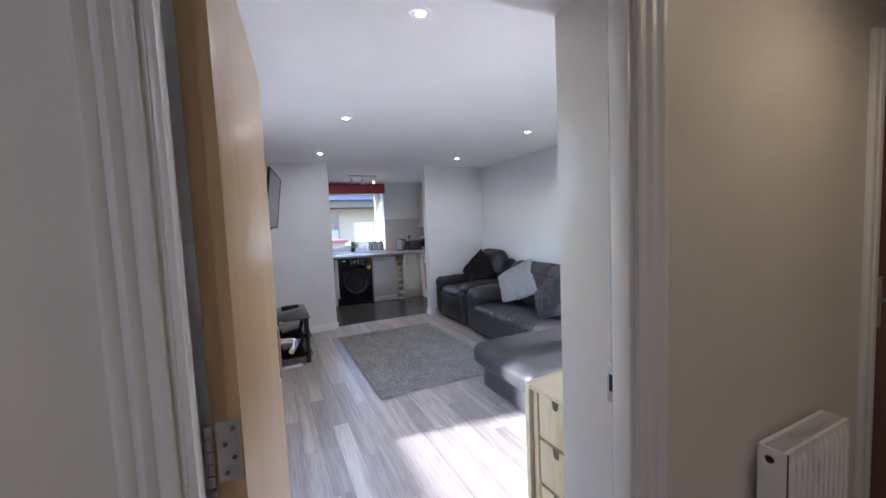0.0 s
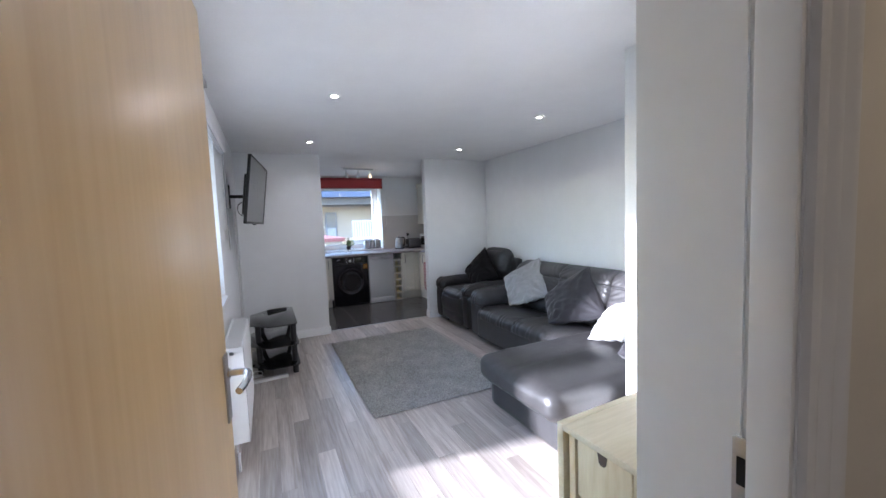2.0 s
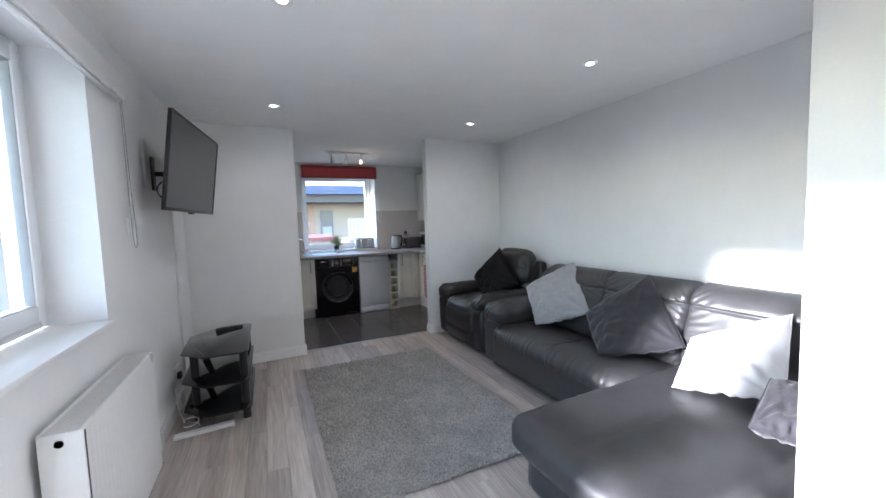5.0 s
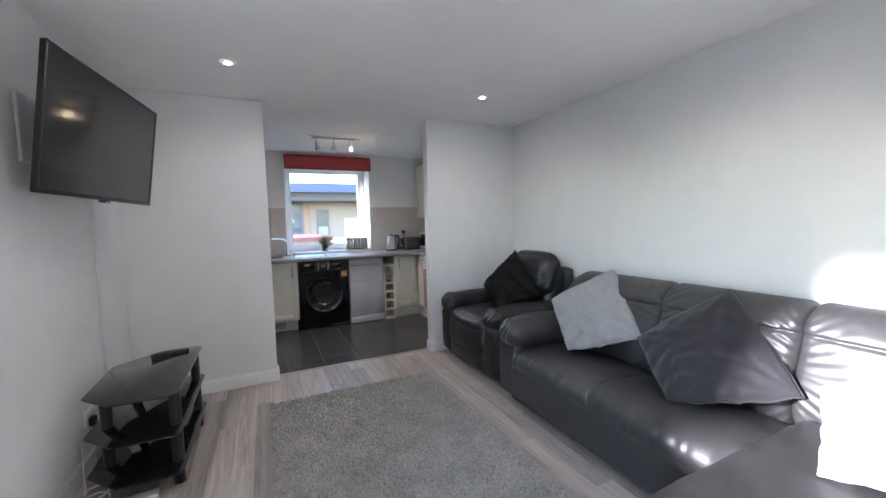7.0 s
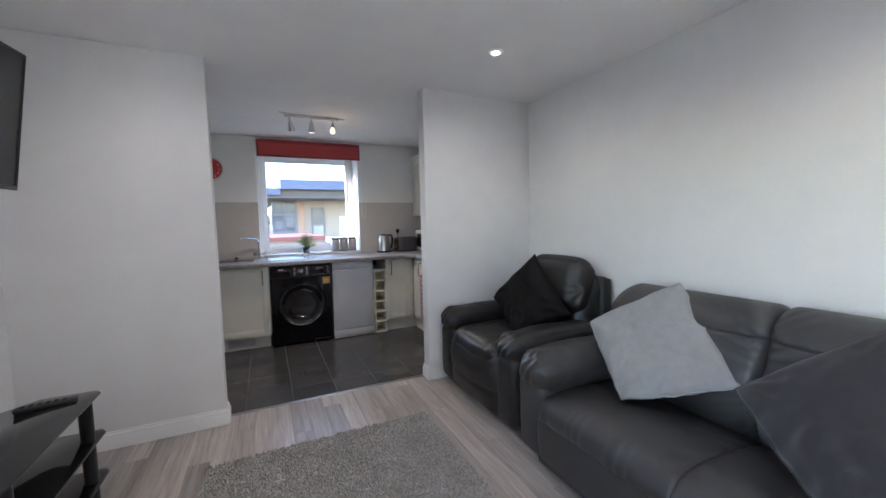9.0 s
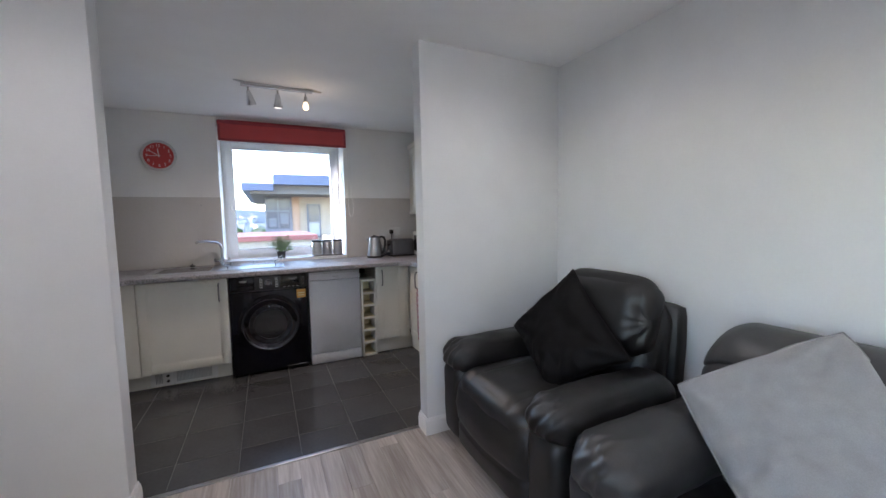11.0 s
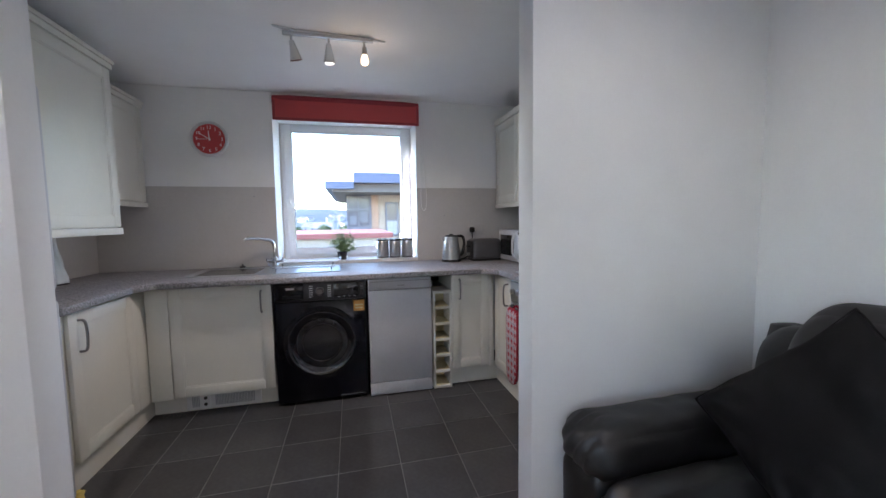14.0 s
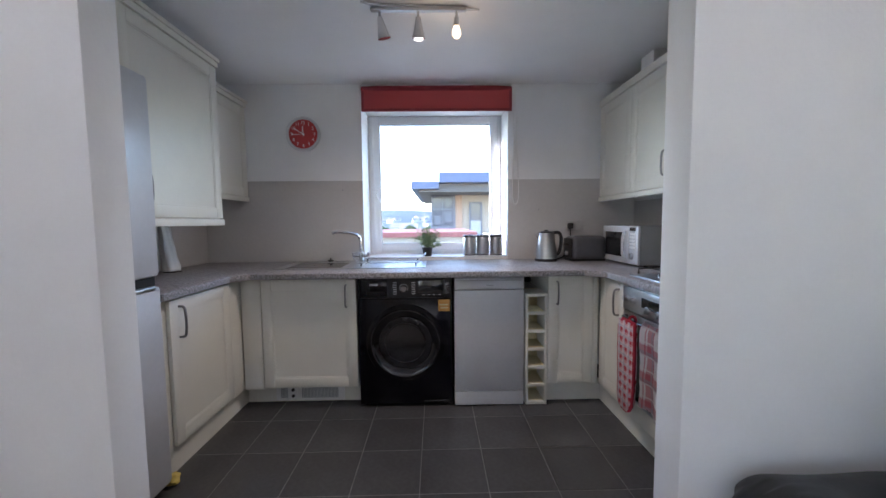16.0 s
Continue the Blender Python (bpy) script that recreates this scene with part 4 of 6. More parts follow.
part("slot", boxes((-0.066, 1.76, 2.1775, -0.058, 2.84, 2.179), (-0.046, 1.76, 2.1775, -0.04, 2.84, 2.179)), M_VENT, rail)


def radiator(name, label, x0, x1, depth, z0, z1, m, pitch=0.033, rib=0.009):
    """A steel panel radiator along local x, its front at -depth in local y, with a grille on top."""
    r = thing(name, label, "radiator", m)
    length = x1 - x0
    n = int(length / pitch)
    bm = bmesh.new()
    cols = []
    for i in range(n * 4 + 1):
        x = x0 + 0.012 + (length - 0.024) * i / (n * 4)
        d = (0, 0, rib, rib)[i % 4]
        cols.append([bm.verts.new((x, -depth - d * (0 if z in (0, 3) else 1), (z0, z0 + 0.035, z1 - 0.035, z1)[z])) for z in range(4)])
    for a, b in zip(cols, cols[1:]):
        for k in range(3):
            bm.faces.new((a[k], b[k], b[k + 1], a[k + 1]))
    part("front_panel", bm, M_TRIM, r, local=True, smooth=None)
    part("back_panel", box(x0 + 0.01, -0.035, z0, x1 - 0.01, -0.022, z1, 0.003), M_TRIM, r, local=True)
    part("side_cover", box(x0, -depth + 0.001, z0 + 0.01, x0 + 0.006, -0.022, z1 + 0.004, 0.001), M_TRIM, r, local=True)
    part("side_cover", box(x1 - 0.006, -depth + 0.001, z0 + 0.01, x1, -0.022, z1 + 0.004, 0.001), M_TRIM, r, local=True)
    bm = boxes((x0, -depth, z1, x1, -depth + 0.01, z1 + 0.005), (x0, -0.034, z1, x1, -0.022, z1 + 0.005))
    k = int(length / 0.012)
    for i in range(k):
        x = x0 + length * (i + 0.5) / k
        box(x - 0.0022, -depth + 0.01, z1 + 0.001, x + 0.0022, -0.034, z1 + 0.004, bm=bm)
    part("top_grille", bm, M_TRIM, r, local=True, smooth=None)
    part("core", box(x0 + 0.02, -depth + 0.012, z0 + 0.02, x1 - 0.02, -0.036, z1 - 0.03), M_CORE, r, local=True)
    part("badge", lathe([(0.012, 0), (0.012, 0.002), (0.008, 0.003)], (x0, -depth / 2 - 0.006, z1 - 0.03), "x", 16), M_SILVER, r, local=True)
    valve = part("valve", rod((x0 + 0.03, -depth / 2, z0 - 0.05), (x0 + 0.03, -depth / 2, z0), 0.012), M_CHROME, r, local=True)
    part("pipe", tube([(x0 + 0.03, -depth / 2, z0 - 0.05), (x0 + 0.03, -depth / 2, 0.0)], 0.0075, rounds=0), M_TRIM, valve, local=True)
    for x in (x0 + 0.15, x1 - 0.15):
        part("bracket", box(x - 0.015, -0.022, z0 + 0.05, x + 0.015, -0.001, z1 - 0.05), M_TRIM, r, local=True)
    return r


radiator("radiator", "white flat panel radiator below the window sill", -0.78, 0, 0.13, 0.17, 0.74, pose(-0.085, 3.56, 0, 0, 0, 90), rib=0.0015)
radiator("radiator", "small white ribbed radiator on the hall wall", 1.345, 1.74, 0.092, 0.2, 0.735, pose(0, 0.645, 0))

# black glass stand below the television
stand = thing("tv_stand", "three-tier black glass corner stand on round tubes", "tv stand", (0.22, 4.55, 0))
top_line = [(0.015, 4.29), (0.16, 4.135), (0.39, 4.13), (0.415, 4.15), (0.422, 4.2), (0.422, 4.93), (0.4, 4.965), (0.2, 4.965), (0.0, 4.76)]
for k, z in enumerate((0.105, 0.3, 0.495)):
    grow = 0.0 if k == 2 else 0.012
    line = [(0.235 + (x - 0.235) * (1 + grow * 2), 4.543 + (y - 4.543) * (1 + grow)) for x, y in top_line]
    part("shelf", prism(line, z, z + 0.008, 0.0015), M_BGLASS, stand, "smoked black glass shelf")
for x, y in ((0.075, 4.375), (0.385, 4.255), (0.385, 4.86), (0.1, 4.73)):
    for a, b in ((0.0, 0.105), (0.113, 0.3), (0.308, 0.495)):
        part("leg", rod((x, y, a), (x, y, b), 0.026, 20), M_TUBE, stand)
    for z in (0.103, 0.298):
        part("collar", rod((x, y, z - 0.006), (x, y, z + 0.001), 0.0275, 20), M_CHROME, stand, "thin chrome collar")
rem = thing("remote_control", "black television remote control lying on the glass stand", "remote control", pose(0.26, 4.86, 0.503, 0, 0, 10))
part("body", box(-0.1, -0.022, 0, 0.1, 0.022, 0.016, 0.005), M_BPLAST, rem, local=True)
part("keypad", boxes(*[(-0.08 + 0.026 * i, -0.014 + 0.011 * j, 0.016, -0.066 + 0.026 * i, -0.006 + 0.011 * j, 0.0175) for i in range(6) for j in range(3)]), M_DARK, rem, local=True)
lid = thing("trunking_lid", "length of white plastic trunking lying on the floor", "trunking", pose(0.14, 4.17, 0, 0, 0, 5))
part("lid", boxes((-0.17, -0.025, 0.0, 0.17, -0.021, 0.018), (-0.17, 0.021, 0.0, 0.17, 0.025, 0.018), (-0.17, -0.025, 0.018, 0.17, 0.025, 0.022), bevel=0.001), M_WHITEP, lid, local=True)
flex = thing("extension_cable", "coiled white cable by the stand", "cable", (0.06, 4.26, 0))
coil = [(0.05 + 0.045 * math.cos(a * 0.7), 4.27 + 0.05 * math.sin(a * 0.7), 0.006 + 0.004 * a) for a in range(16)]
part("cord", tube(coil + [(-0.04, 4.4, 0.06), (-0.072, 4.5, 0.2)], 0.004, 6, rounds=2), M_WHITEP, flex, smooth=180)
sock = thing("wall_socket", "white double socket with a black plug behind the stand", "socket", (-0.085, 4.65, 0.28))
part("plate", box(-0.085, 4.58, 0.24, -0.075, 4.726, 0.326, 0.003), M_WHITEP, sock)
part("plug", box(-0.075, 4.6, 0.235, -0.045, 4.645, 0.285, 0.008), M_BPLAST, sock, "black plug")

# folded gateleg table with drawers
table = thing("gateleg_table", "folded pale birch gateleg table with drawers in its end", "table", (1.465, 1.16, 0))
part("top", box(1.025, 1.035, 0.722, 1.86, 1.302, 0.742, 0.003), M_PINE_TOP, table)
part("folded_leaf", box(1.025, 1.3025, 0.06, 1.86, 1.328, 0.7415, 0.002), M_PINE_TOP, table)
part("folded_leaf", box(1.025, 1.002, 0.06, 1.86, 1.0345, 0.7415, 0.002), M_PINE_TOP, table)
for y in (1.042, 1.268):
    part("end_post", box(1.04, y, 0, 1.07, y + 0.024, 0.722, 0.002), M_PINE, table)
    part("end_post", box(1.815, y, 0, 1.845, y + 0.024, 0.722, 0.002), M_PINE, table)
for x in (1.036, 1.83):
    part("foot_rail", box(x, 1.066, 0.05, x + 0.02, 1.268, 0.09, 0.002), M_PINE, table)
part("side_panel", boxes((1.07, 1.048, 0.1, 1.815, 1.06, 0.715), (1.07, 1.274, 0.1, 1.815, 1.286, 0.715)), M_PINE, table)
for k in range(3):
    z = 0.125 + 0.2 * k
    d = part("drawer", box(1.044, 1.072, z, 1.064, 1.262, z + 0.186, 0.003), M_PINE, table)
    # Dark plate on the uncut drawer front, for the shade in its notch.
    notch = prism([(-0.017, 0.0), (0.017, 0.0), (0.012, -0.03), (0.006, -0.036), (-0.006, -0.036), (-0.012, -0.03)], 0, 0.003)
    notch.transform(Matrix(((0, 0, 1, 1.0415), (1, 0, 0, 1.167), (0, 1, 0, z + 0.1862), (0, 0, 0, 1))))
    part("finger_notch", notch, M_BARK, d, "dark plate coloured for the shade in the finger notch")
table.matrix_world = pose(1.465, 1.165, 0, 0, 0, 2.2)

# ---- kitchen things ----


def bow_handle(parent, a, b, out, r=0.006):
    """A bowed bar handle between two points; out points away from the door."""
    a, b, o = Vector(a), Vector(b), Vector(out)
    return part("handle", tube([a, a + o * 0.028, a.lerp(b, 0.25) + o * 0.034, a.lerp(b, 0.75) + o * 0.034, b + o * 0.028, b], r, 10), M_HANDLE, parent, "bowed satin nickel handle", smooth=180)


def shaker(parent, axis, at, u0, u1, z0, z1, sign, name="door"):
    """A framed cabinet door with a recessed panel. axis: the way it faces ('x' or 'y'); at: its front face; sign: which way is out."""
    t, rail, rec = 0.02, 0.062, 0.007

    def slab(a, b, c, d, front, back, bevel, bm=None):
        f, k = at - sign * front, at - sign * back
        if axis == "y":
            return box(a, min(f, k), c, b, max(f, k), d, bevel, bm)
        return box(min(f, k), a, c, max(f, k), b, d, bevel, bm)

    bm = slab(u0, u0 + rail, z0, z1, 0, t, 0.003)
    slab(u1 - rail, u1, z0, z1, 0, t, 0.003, bm)
    slab(u0 + rail, u1 - rail, z0, z0 + rail, 0, t, 0.003, bm)
    slab(u0 + rail, u1 - rail, z1 - rail, z1, 0, t, 0.003, bm)
    d = part(name, bm, M_CREAM, parent)
    part("panel", slab(u0 + rail - 0.004, u1 - rail + 0.004, z0 + rail - 0.004, z1 - rail + 0.004, rec, t - 0.002, 0), M_CREAM, d)
    bead = 0.008
    bm = slab(u0 + rail - 0.001, u0 + rail + bead, z0 + rail, z1 - rail, 0.003, rec + 0.001, 0.002)
    slab(u1 - rail - bead, u1 - rail + 0.001, z0 + rail, z1 - rail, 0.003, rec + 0.001, 0.002, bm)
    slab(u0 + rail + bead, u1 - rail - bead, z0 + rail - 0.001, z0 + rail + bead, 0.003, rec + 0.001, 0.002, bm)
    slab(u0 + rail + bead, u1 - rail - bead, z1 - rail - bead, z1 - rail + 0.001, 0.003, rec + 0.001, 0.002, bm)
    part("bead", bm, M_CREAM, d)
    return d


CAB = "cream shaker base cabinets"
# sink cabinet on the window wall
c = thing("base_cabinet", "cream shaker sink cabinet beside the washing machine", "cabinet", (0.8, 7.2, 0), group=CAB)
part("body", boxes((0.45, 6.885, 0.14, 1.165, 7.54, 0.858)), M_CREAM, c)
d = shaker(c, "y", 6.862, 0.58, 1.178, 0.15, 0.852, -1)
bow_handle(d, (1.118, 6.862, 0.815), (1.118, 6.862, 0.675), (0, -1, 0))
part("corner_post", box(0.452, 6.866, 0.14, 0.574, 6.884, 0.856, 0.002), M_CREAM, c)
part("plinth", box(0.41, 6.99, 0, 1.165, 7.01, 0.138), M_CREAM, c)
heat = thing("plinth_heater", "grey kickspace heater grille set in the plinth", "heater", (0.85, 6.98, 0.06))
part("frame", box(0.6, 6.978, 0.01, 1.06, 6.989, 0.125, 0.002), M_WHITEP, heat)
part("control_panel", box(0.69, 6.972, 0.014, 0.745, 6.978, 0.121, 0.001), M_WHITEP, heat)
for z in (0.045, 0.088):
    part("knob", lathe([(0.011, 0), (0.011, 0.006), (0.008, 0.008)], (0.717, 6.972, z), "y", 14), M_BPLAST, heat)
bm = bmesh.new()
for i in range(26):
    box(0.775 + 0.0095 * i, 6.972, 0.03, 0.78 + 0.0095 * i, 6.9775, 0.112, bm=bm)
part("grille", bm, M_VENT, heat, smooth=None)
bm = bmesh.new()
for i in range(5):
    box(0.635 + 0.0095 * i, 6.972, 0.03, 0.64 + 0.0095 * i, 6.9775, 0.112, bm=bm)
part("grille", bm, M_VENT, heat, smooth=None)
# left run
c = thing("base_cabinet", "cream shaker base cabinet beside the fridge", "cabinet", (0.15, 6.5, 0), group=CAB)
part("body", box(-0.14, 6.17, 0.14, 0.425, 6.885, 0.858), M_CREAM, c)
d = shaker(c, "x", 0.447, 6.24, 6.755, 0.15, 0.852, 1)
bow_handle(d, (0.447, 6.3, 0.815), (0.447, 6.3, 0.665), (1, 0, 0))
part("corner_post", box(0.427, 6.76, 0.14, 0.445, 6.884, 0.856, 0.002), M_CREAM, c)
part("plinth", box(0.385, 6.19, 0, 0.405, 7.0, 0.138), M_CREAM, c)
part("end_panel", box(-0.14, 6.168, 0, 0.44, 6.186, 0.858, 0.001), M_CREAM, c)
# cabinet right of the wine rack
c = thing("base_cabinet", "narrow cream shaker base cabinet beside the wine rack", "cabinet", (2.56, 7.2, 0), group=CAB)
part("body", box(2.41, 6.885, 0.14, 2.74, 7.54, 0.858), M_CREAM, c)
d = shaker(c, "y", 6.862, 2.412, 2.7, 0.15, 0.852, -1)
bow_handle(d, (2.466, 6.862, 0.82), (2.466, 6.862, 0.675), (0, -1, 0))
part("corner_post", box(2.702, 6.866, 0.14, 2.7395, 6.884, 0.856, 0.002), M_CREAM, c)
part("plinth", box(2.41, 6.94, 0, 2.8, 6.96, 0.138), M_CREAM, c)
# corner cabinet on the right run
c = thing("base_cabinet", "cream shaker corner cabinet beside the oven", "cabinet", (3.0, 6.75, 0), group=CAB)
part("body", box(2.765, 6.55, 0.14, 3.3, 6.88, 0.858), M_CREAM, c)
d = shaker(c, "x", 2.742, 6.555, 6.855, 0.15, 0.852, -1)
bow_handle(d, (2.742, 6.605, 0.81), (2.742, 6.605, 0.66), (-1, 0, 0))
part("plinth", box(2.79, 5.56, 0, 2.81, 6.94, 0.138), M_CREAM, c)
c = thing("base_cabinet", "cream base cabinet behind the partition", "cabinet", (3.0, 5.75, 0), group=CAB)
part("body", box(2.765, 5.53, 0.14, 3.3, 5.93, 0.858), M_CREAM, c)
shaker(c, "x", 2.742, 5.54, 5.925, 0.15, 0.852, -1)

# wine rack
w = thing("wine_rack", "narrow cream wine rack with pale wood compartments", "wine rack", (2.335, 7.1, 0))
part("side_panel", box(2.268, 6.87, 0.004, 2.284, 7.4, 0.74, 0.001), M_CREAM, w)
part("side_panel", box(2.392, 6.87, 0.004, 2.407, 7.4, 0.74, 0.001), M_CREAM, w)
part("back_panel", box(2.284, 7.06, 0.004, 2.392, 7.07, 0.74), M_RAW, w)
for i in range(7):
    z = 0.004 + i * 0.1195
    part("shelf", box(2.2845, 6.872, z, 2.3915, 7.06, z + 0.018, 0.001), M_CREAM, w)
for i in range(6):
    part("lining", box(2.285, 6.89, 0.0225 + i * 0.1195, 2.3905, 7.059, 0.026 + i * 0.1195), M_RAW, w, "pale raw wood lining")
# Dark sheet put in for the shade inside the open niche.
part("niche_back", box(2.268, 7.3, 0.75, 2.407, 7.31, 0.855), M_DARK, w)

# worktop in one U, with sink, drainer and hob on it
wt = thing("worktop", "speckled grey laminate worktop running round three walls", "worktop", (1.6, 7.2, 0.86))
line = [(-0.15, 6.165), (0.47, 6.165), (0.47, 6.72), (0.55, 6.8), (2.62, 6.8), (2.715, 6.7), (2.715, 5.53), (3.314, 5.53), (3.314, 7.544), (-0.144, 7.544)]
part("slab", prism(line, 0.861, 0.9, 0.006), M_TOP, wt)
part("front_edge", box(0.56, 6.797, 0.864, 2.61, 6.7995, 0.896, 0.001), M_TOP, wt)
part("side_edge", box(0.4705, 6.17, 0.864, 0.473, 6.71, 0.896, 0.001), M_TOP, wt)
part("side_edge", box(2.712, 5.54, 0.864, 2.7145, 6.69, 0.896, 0.001), M_TOP, wt)
sink = thing("sink", "stainless steel sink with drainer set in the worktop", "sink", (1.05, 7.2, 0.9))
part("rim", boxes((0.6, 7.0, 0.9005, 1.62, 7.02, 0.905), (0.6, 7.43, 0.9005, 1.62, 7.45, 0.905), (0.6, 7.02, 0.9005, 0.62, 7.43, 0.905), (1.6, 7.02, 0.9005, 1.62, 7.43, 0.905), bevel=0.002), M_STEEL, sink)
part("deck", boxes((1.08, 7.021, 0.9005, 1.599, 7.429, 0.9025)), M_STEEL, sink)
part("bowl_edge", boxes((0.621, 7.021, 0.9005, 0.66, 7.429, 0.903), (1.04, 7.021, 0.9005, 1.079, 7.429, 0.903), (0.66, 7.021, 0.9005, 1.04, 7.045, 0.903), (0.66, 7.4, 0.9005, 1.04, 7.429, 0.903)), M_STEEL, sink)
# Flat dark sheet at worktop level, coloured for the shade inside the bowl.
part("bowl_floor", box(0.66, 7.045, 0.9003, 1.04, 7.4, 0.9012), M_DARKCHROME, sink, "shaded steel bowl")
bm = bmesh.new()
for i in range(11):
    box(1.12 + 0.042 * i, 7.06, 0.9025, 1.132 + 0.042 * i, 7.39, 0.905, bm=bm)
part("drainer_ribs", bm, M_STEEL, sink)
tap = thing("kitchen_tap", "chrome mixer tap with a long swivel spout", "tap", (1.1, 7.46, 0.9))
part("base", lathe([(0.026, 0.9), (0.026, 0.91), (0.02, 0.92), (0.018, 0.97), (0.014, 0.98)], (1.1, 7.46, 0)), M_CHROME, tap)
part("spout", tube([(1.1, 7.46, 0.95), (1.1, 7.46, 1.07), (1.085, 7.45, 1.11), (1.05, 7.42, 1.125), (0.93, 7.3, 1.145), (0.925, 7.295, 1.125)], 0.0115, 12), M_CHROME, tap, smooth=180)
for s in (-1, 1):
    k = part("crosshead", rod((1.1, 7.46, 0.945), (1.1 + s * 0.06, 7.46, 0.95), 0.011, 12), M_CHROME, tap)
    part("lever", rod((1.1 + s * 0.06, 7.46, 0.94), (1.1 + s * 0.06, 7.43, 0.975), 0.006, 10), M_CHROME, k)
plug = thing("sink_plug", "black rubber sink plug on the sink edge", "plug", (0.86, 7.46, 0.905))
part("stopper", lathe([(0.02, 0), (0.024, 0.008), (0.022, 0.012), (0.006, 0.016), (0.006, 0.028)], (0, 0, 0)), M_BPLAST, plug, local=True)
rack = thing("dish_rack", "chrome wire dish rack standing on the drainer", "dish rack", (1.36, 7.22, 0.905))
bm = bmesh.new()
for i in range(13):
    x = 1.17 + 0.032 * i
    tube([(x, 7.08, 0.93), (x, 7.1, 0.918), (x, 7.36, 0.918), (x, 7.38, 0.93)], 0.0022, 6, bm, 1)
for y in (7.08, 7.23, 7.38):
    tube([(1.15, y, 0.93), (1.57, y, 0.93)], 0.003, 6, bm, 0)
part("wire_grid", bm, M_CHROME, rack, smooth=180)
for x, s in ((1.15, -1), (1.57, 1)):
    part("handle", tube([(x, 7.08, 0.93), (x + s * 0.05, 7.1, 0.985), (x + s * 0.05, 7.36, 0.985), (x, 7.38, 0.93)], 0.003, 8), M_CHROME, rack, smooth=180)
for x in (1.17, 1.55):
    for y in (7.1, 7.36):
        part("foot", rod((x, y, 0.905), (x, y, 0.93), 0.004, 8), M_BPLAST, rack)

# washing machine
wm = thing("washing_machine", "gloss black washing machine with a dark chrome porthole", "washing machine", (1.49, 7.15, 0))
part("body", box(1.187, 6.9, 0.012, 1.79, 7.45, 0.852, 0.006), M_WASHER, wm)
part("front", box(1.187, 6.884, 0.02, 1.79, 6.901, 0.715, 0.005), M_WASHER, wm)
panel = part("control_panel", box(1.187, 6.876, 0.722, 1.79, 6.901, 0.85, 0.006), M_BPLAST, wm)
part("drawer_front", box(1.2, 6.874, 0.735, 1.375, 6.877, 0.842, 0.001), M_WASHER, panel)
part("drawer_grip", box(1.245, 6.87, 0.745, 1.36, 6.8745, 0.768, 0.003), M_DARK, panel)
part("maker_badge", box(1.265, 6.8725, 0.805, 1.318, 6.874, 0.818), M_WHITE, panel, "white maker's mark")
part("program_knob", lathe([(0.03, 0), (0.03, 0.004), (0.024, 0.006), (0.022, 0.024), (0.018, 0.027)], (1.482, 6.876, 0.786), "y", 28), M_DARKCHROME, panel)
for x in (1.412, 1.532):
    for i in range(6):
        part("program_mark", box(x, 6.8745, 0.748 + 0.0145 * i, x + 0.024, 6.8762, 0.752 + 0.0145 * i), M_WHITE, panel, smooth=None)
part("display", box(1.572, 6.8735, 0.745, 1.738, 6.8765, 0.835, 0.001), M_BGLASS, panel, "dark glass display")
for i in range(4):
    part("button", box(1.752, 6.8735, 0.75 + 0.02 * i, 1.77, 6.8765, 0.762 + 0.02 * i), M_DARKCHROME, panel)
part("panel_marks", boxes(*[(1.6 + 0.035 * i, 6.8725, 0.742, 1.615 + 0.035 * i, 6.8738, 0.745) for i in range(4)]), M_WHITE, panel)
C0 = (1.487, 6.884, 0.43)
port = part("porthole_ring", lathe([(0.252, -0.001), (0.252, 0.012), (0.24, 0.022), (0.21, 0.03), (0.2, 0.026), (0.196, 0.01), (0.196, -0.001)], C0, "y", 64), M_WASHER, wm, "gloss black porthole surround")
part("chrome_ring", lathe([(0.226, 0.014), (0.226, 0.03), (0.221, 0.037), (0.212, 0.038), (0.19, 0.026), (0.168, 0.012), (0.164, 0.006)], C0, "y", 64), M_SMOKED, port, "dark chrome ring")
part("door_glass", lathe([(0.167, 0.016), (0.15, 0.02), (0.11, 0.012), (0.06, 0.004), (0.001, 0.001)], C0, "y", 48), M_PORTGLASS, port, "dark bowl-shaped glass")
# Rings set on the glass in place of its curved highlights.
for k, rr in enumerate((0.135, 0.1, 0.06)):
    part("bowl_ridge", lathe([(rr, 0.0165 - 0.005 * k), (rr - 0.006, 0.0205 - 0.005 * k), (rr - 0.012, 0.0145 - 0.005 * k)], C0, "y", 48), M_SMOKED, port, "ring standing in for a curved highlight in the glass")
part("door_grip", box(1.69, 6.85, 0.4, 1.715, 6.872, 0.46, 0.005), M_WASHER, port)
part("sticker", box(1.702, 6.8825, 0.632, 1.777, 6.8842, 0.708), M_ORANGE, wm, "orange paper sticker")
part("sticker_print", boxes((1.715, 6.882, 0.65, 1.765, 6.8826, 0.66), (1.71, 6.882, 0.67, 1.768, 6.8826, 0.68)), M_RAW, wm)
part("filter_flap", box(1.6, 6.8825, 0.03, 1.77, 6.885, 0.04, 0.001), M_DARKCHROME, wm)
for x in (1.23, 1.75):
    for y in (6.93, 7.4):
        part("foot", rod((x, y, 0), (x, y, 0.014), 0.02, 12), M_BPLAST, wm)

# slim dishwasher
dw = thing("dishwasher", "slim silver dishwasher with a recessed grip", "dishwasher", (2.03, 7.15, 0))
part("body", box(1.805, 6.9, 0.01, 2.256, 7.45, 0.852, 0.003), M_SILVER, dw)
part("door", box(1.805, 6.872, 0.1, 2.256, 6.9, 0.768, 0.006), M_SILVER, dw)
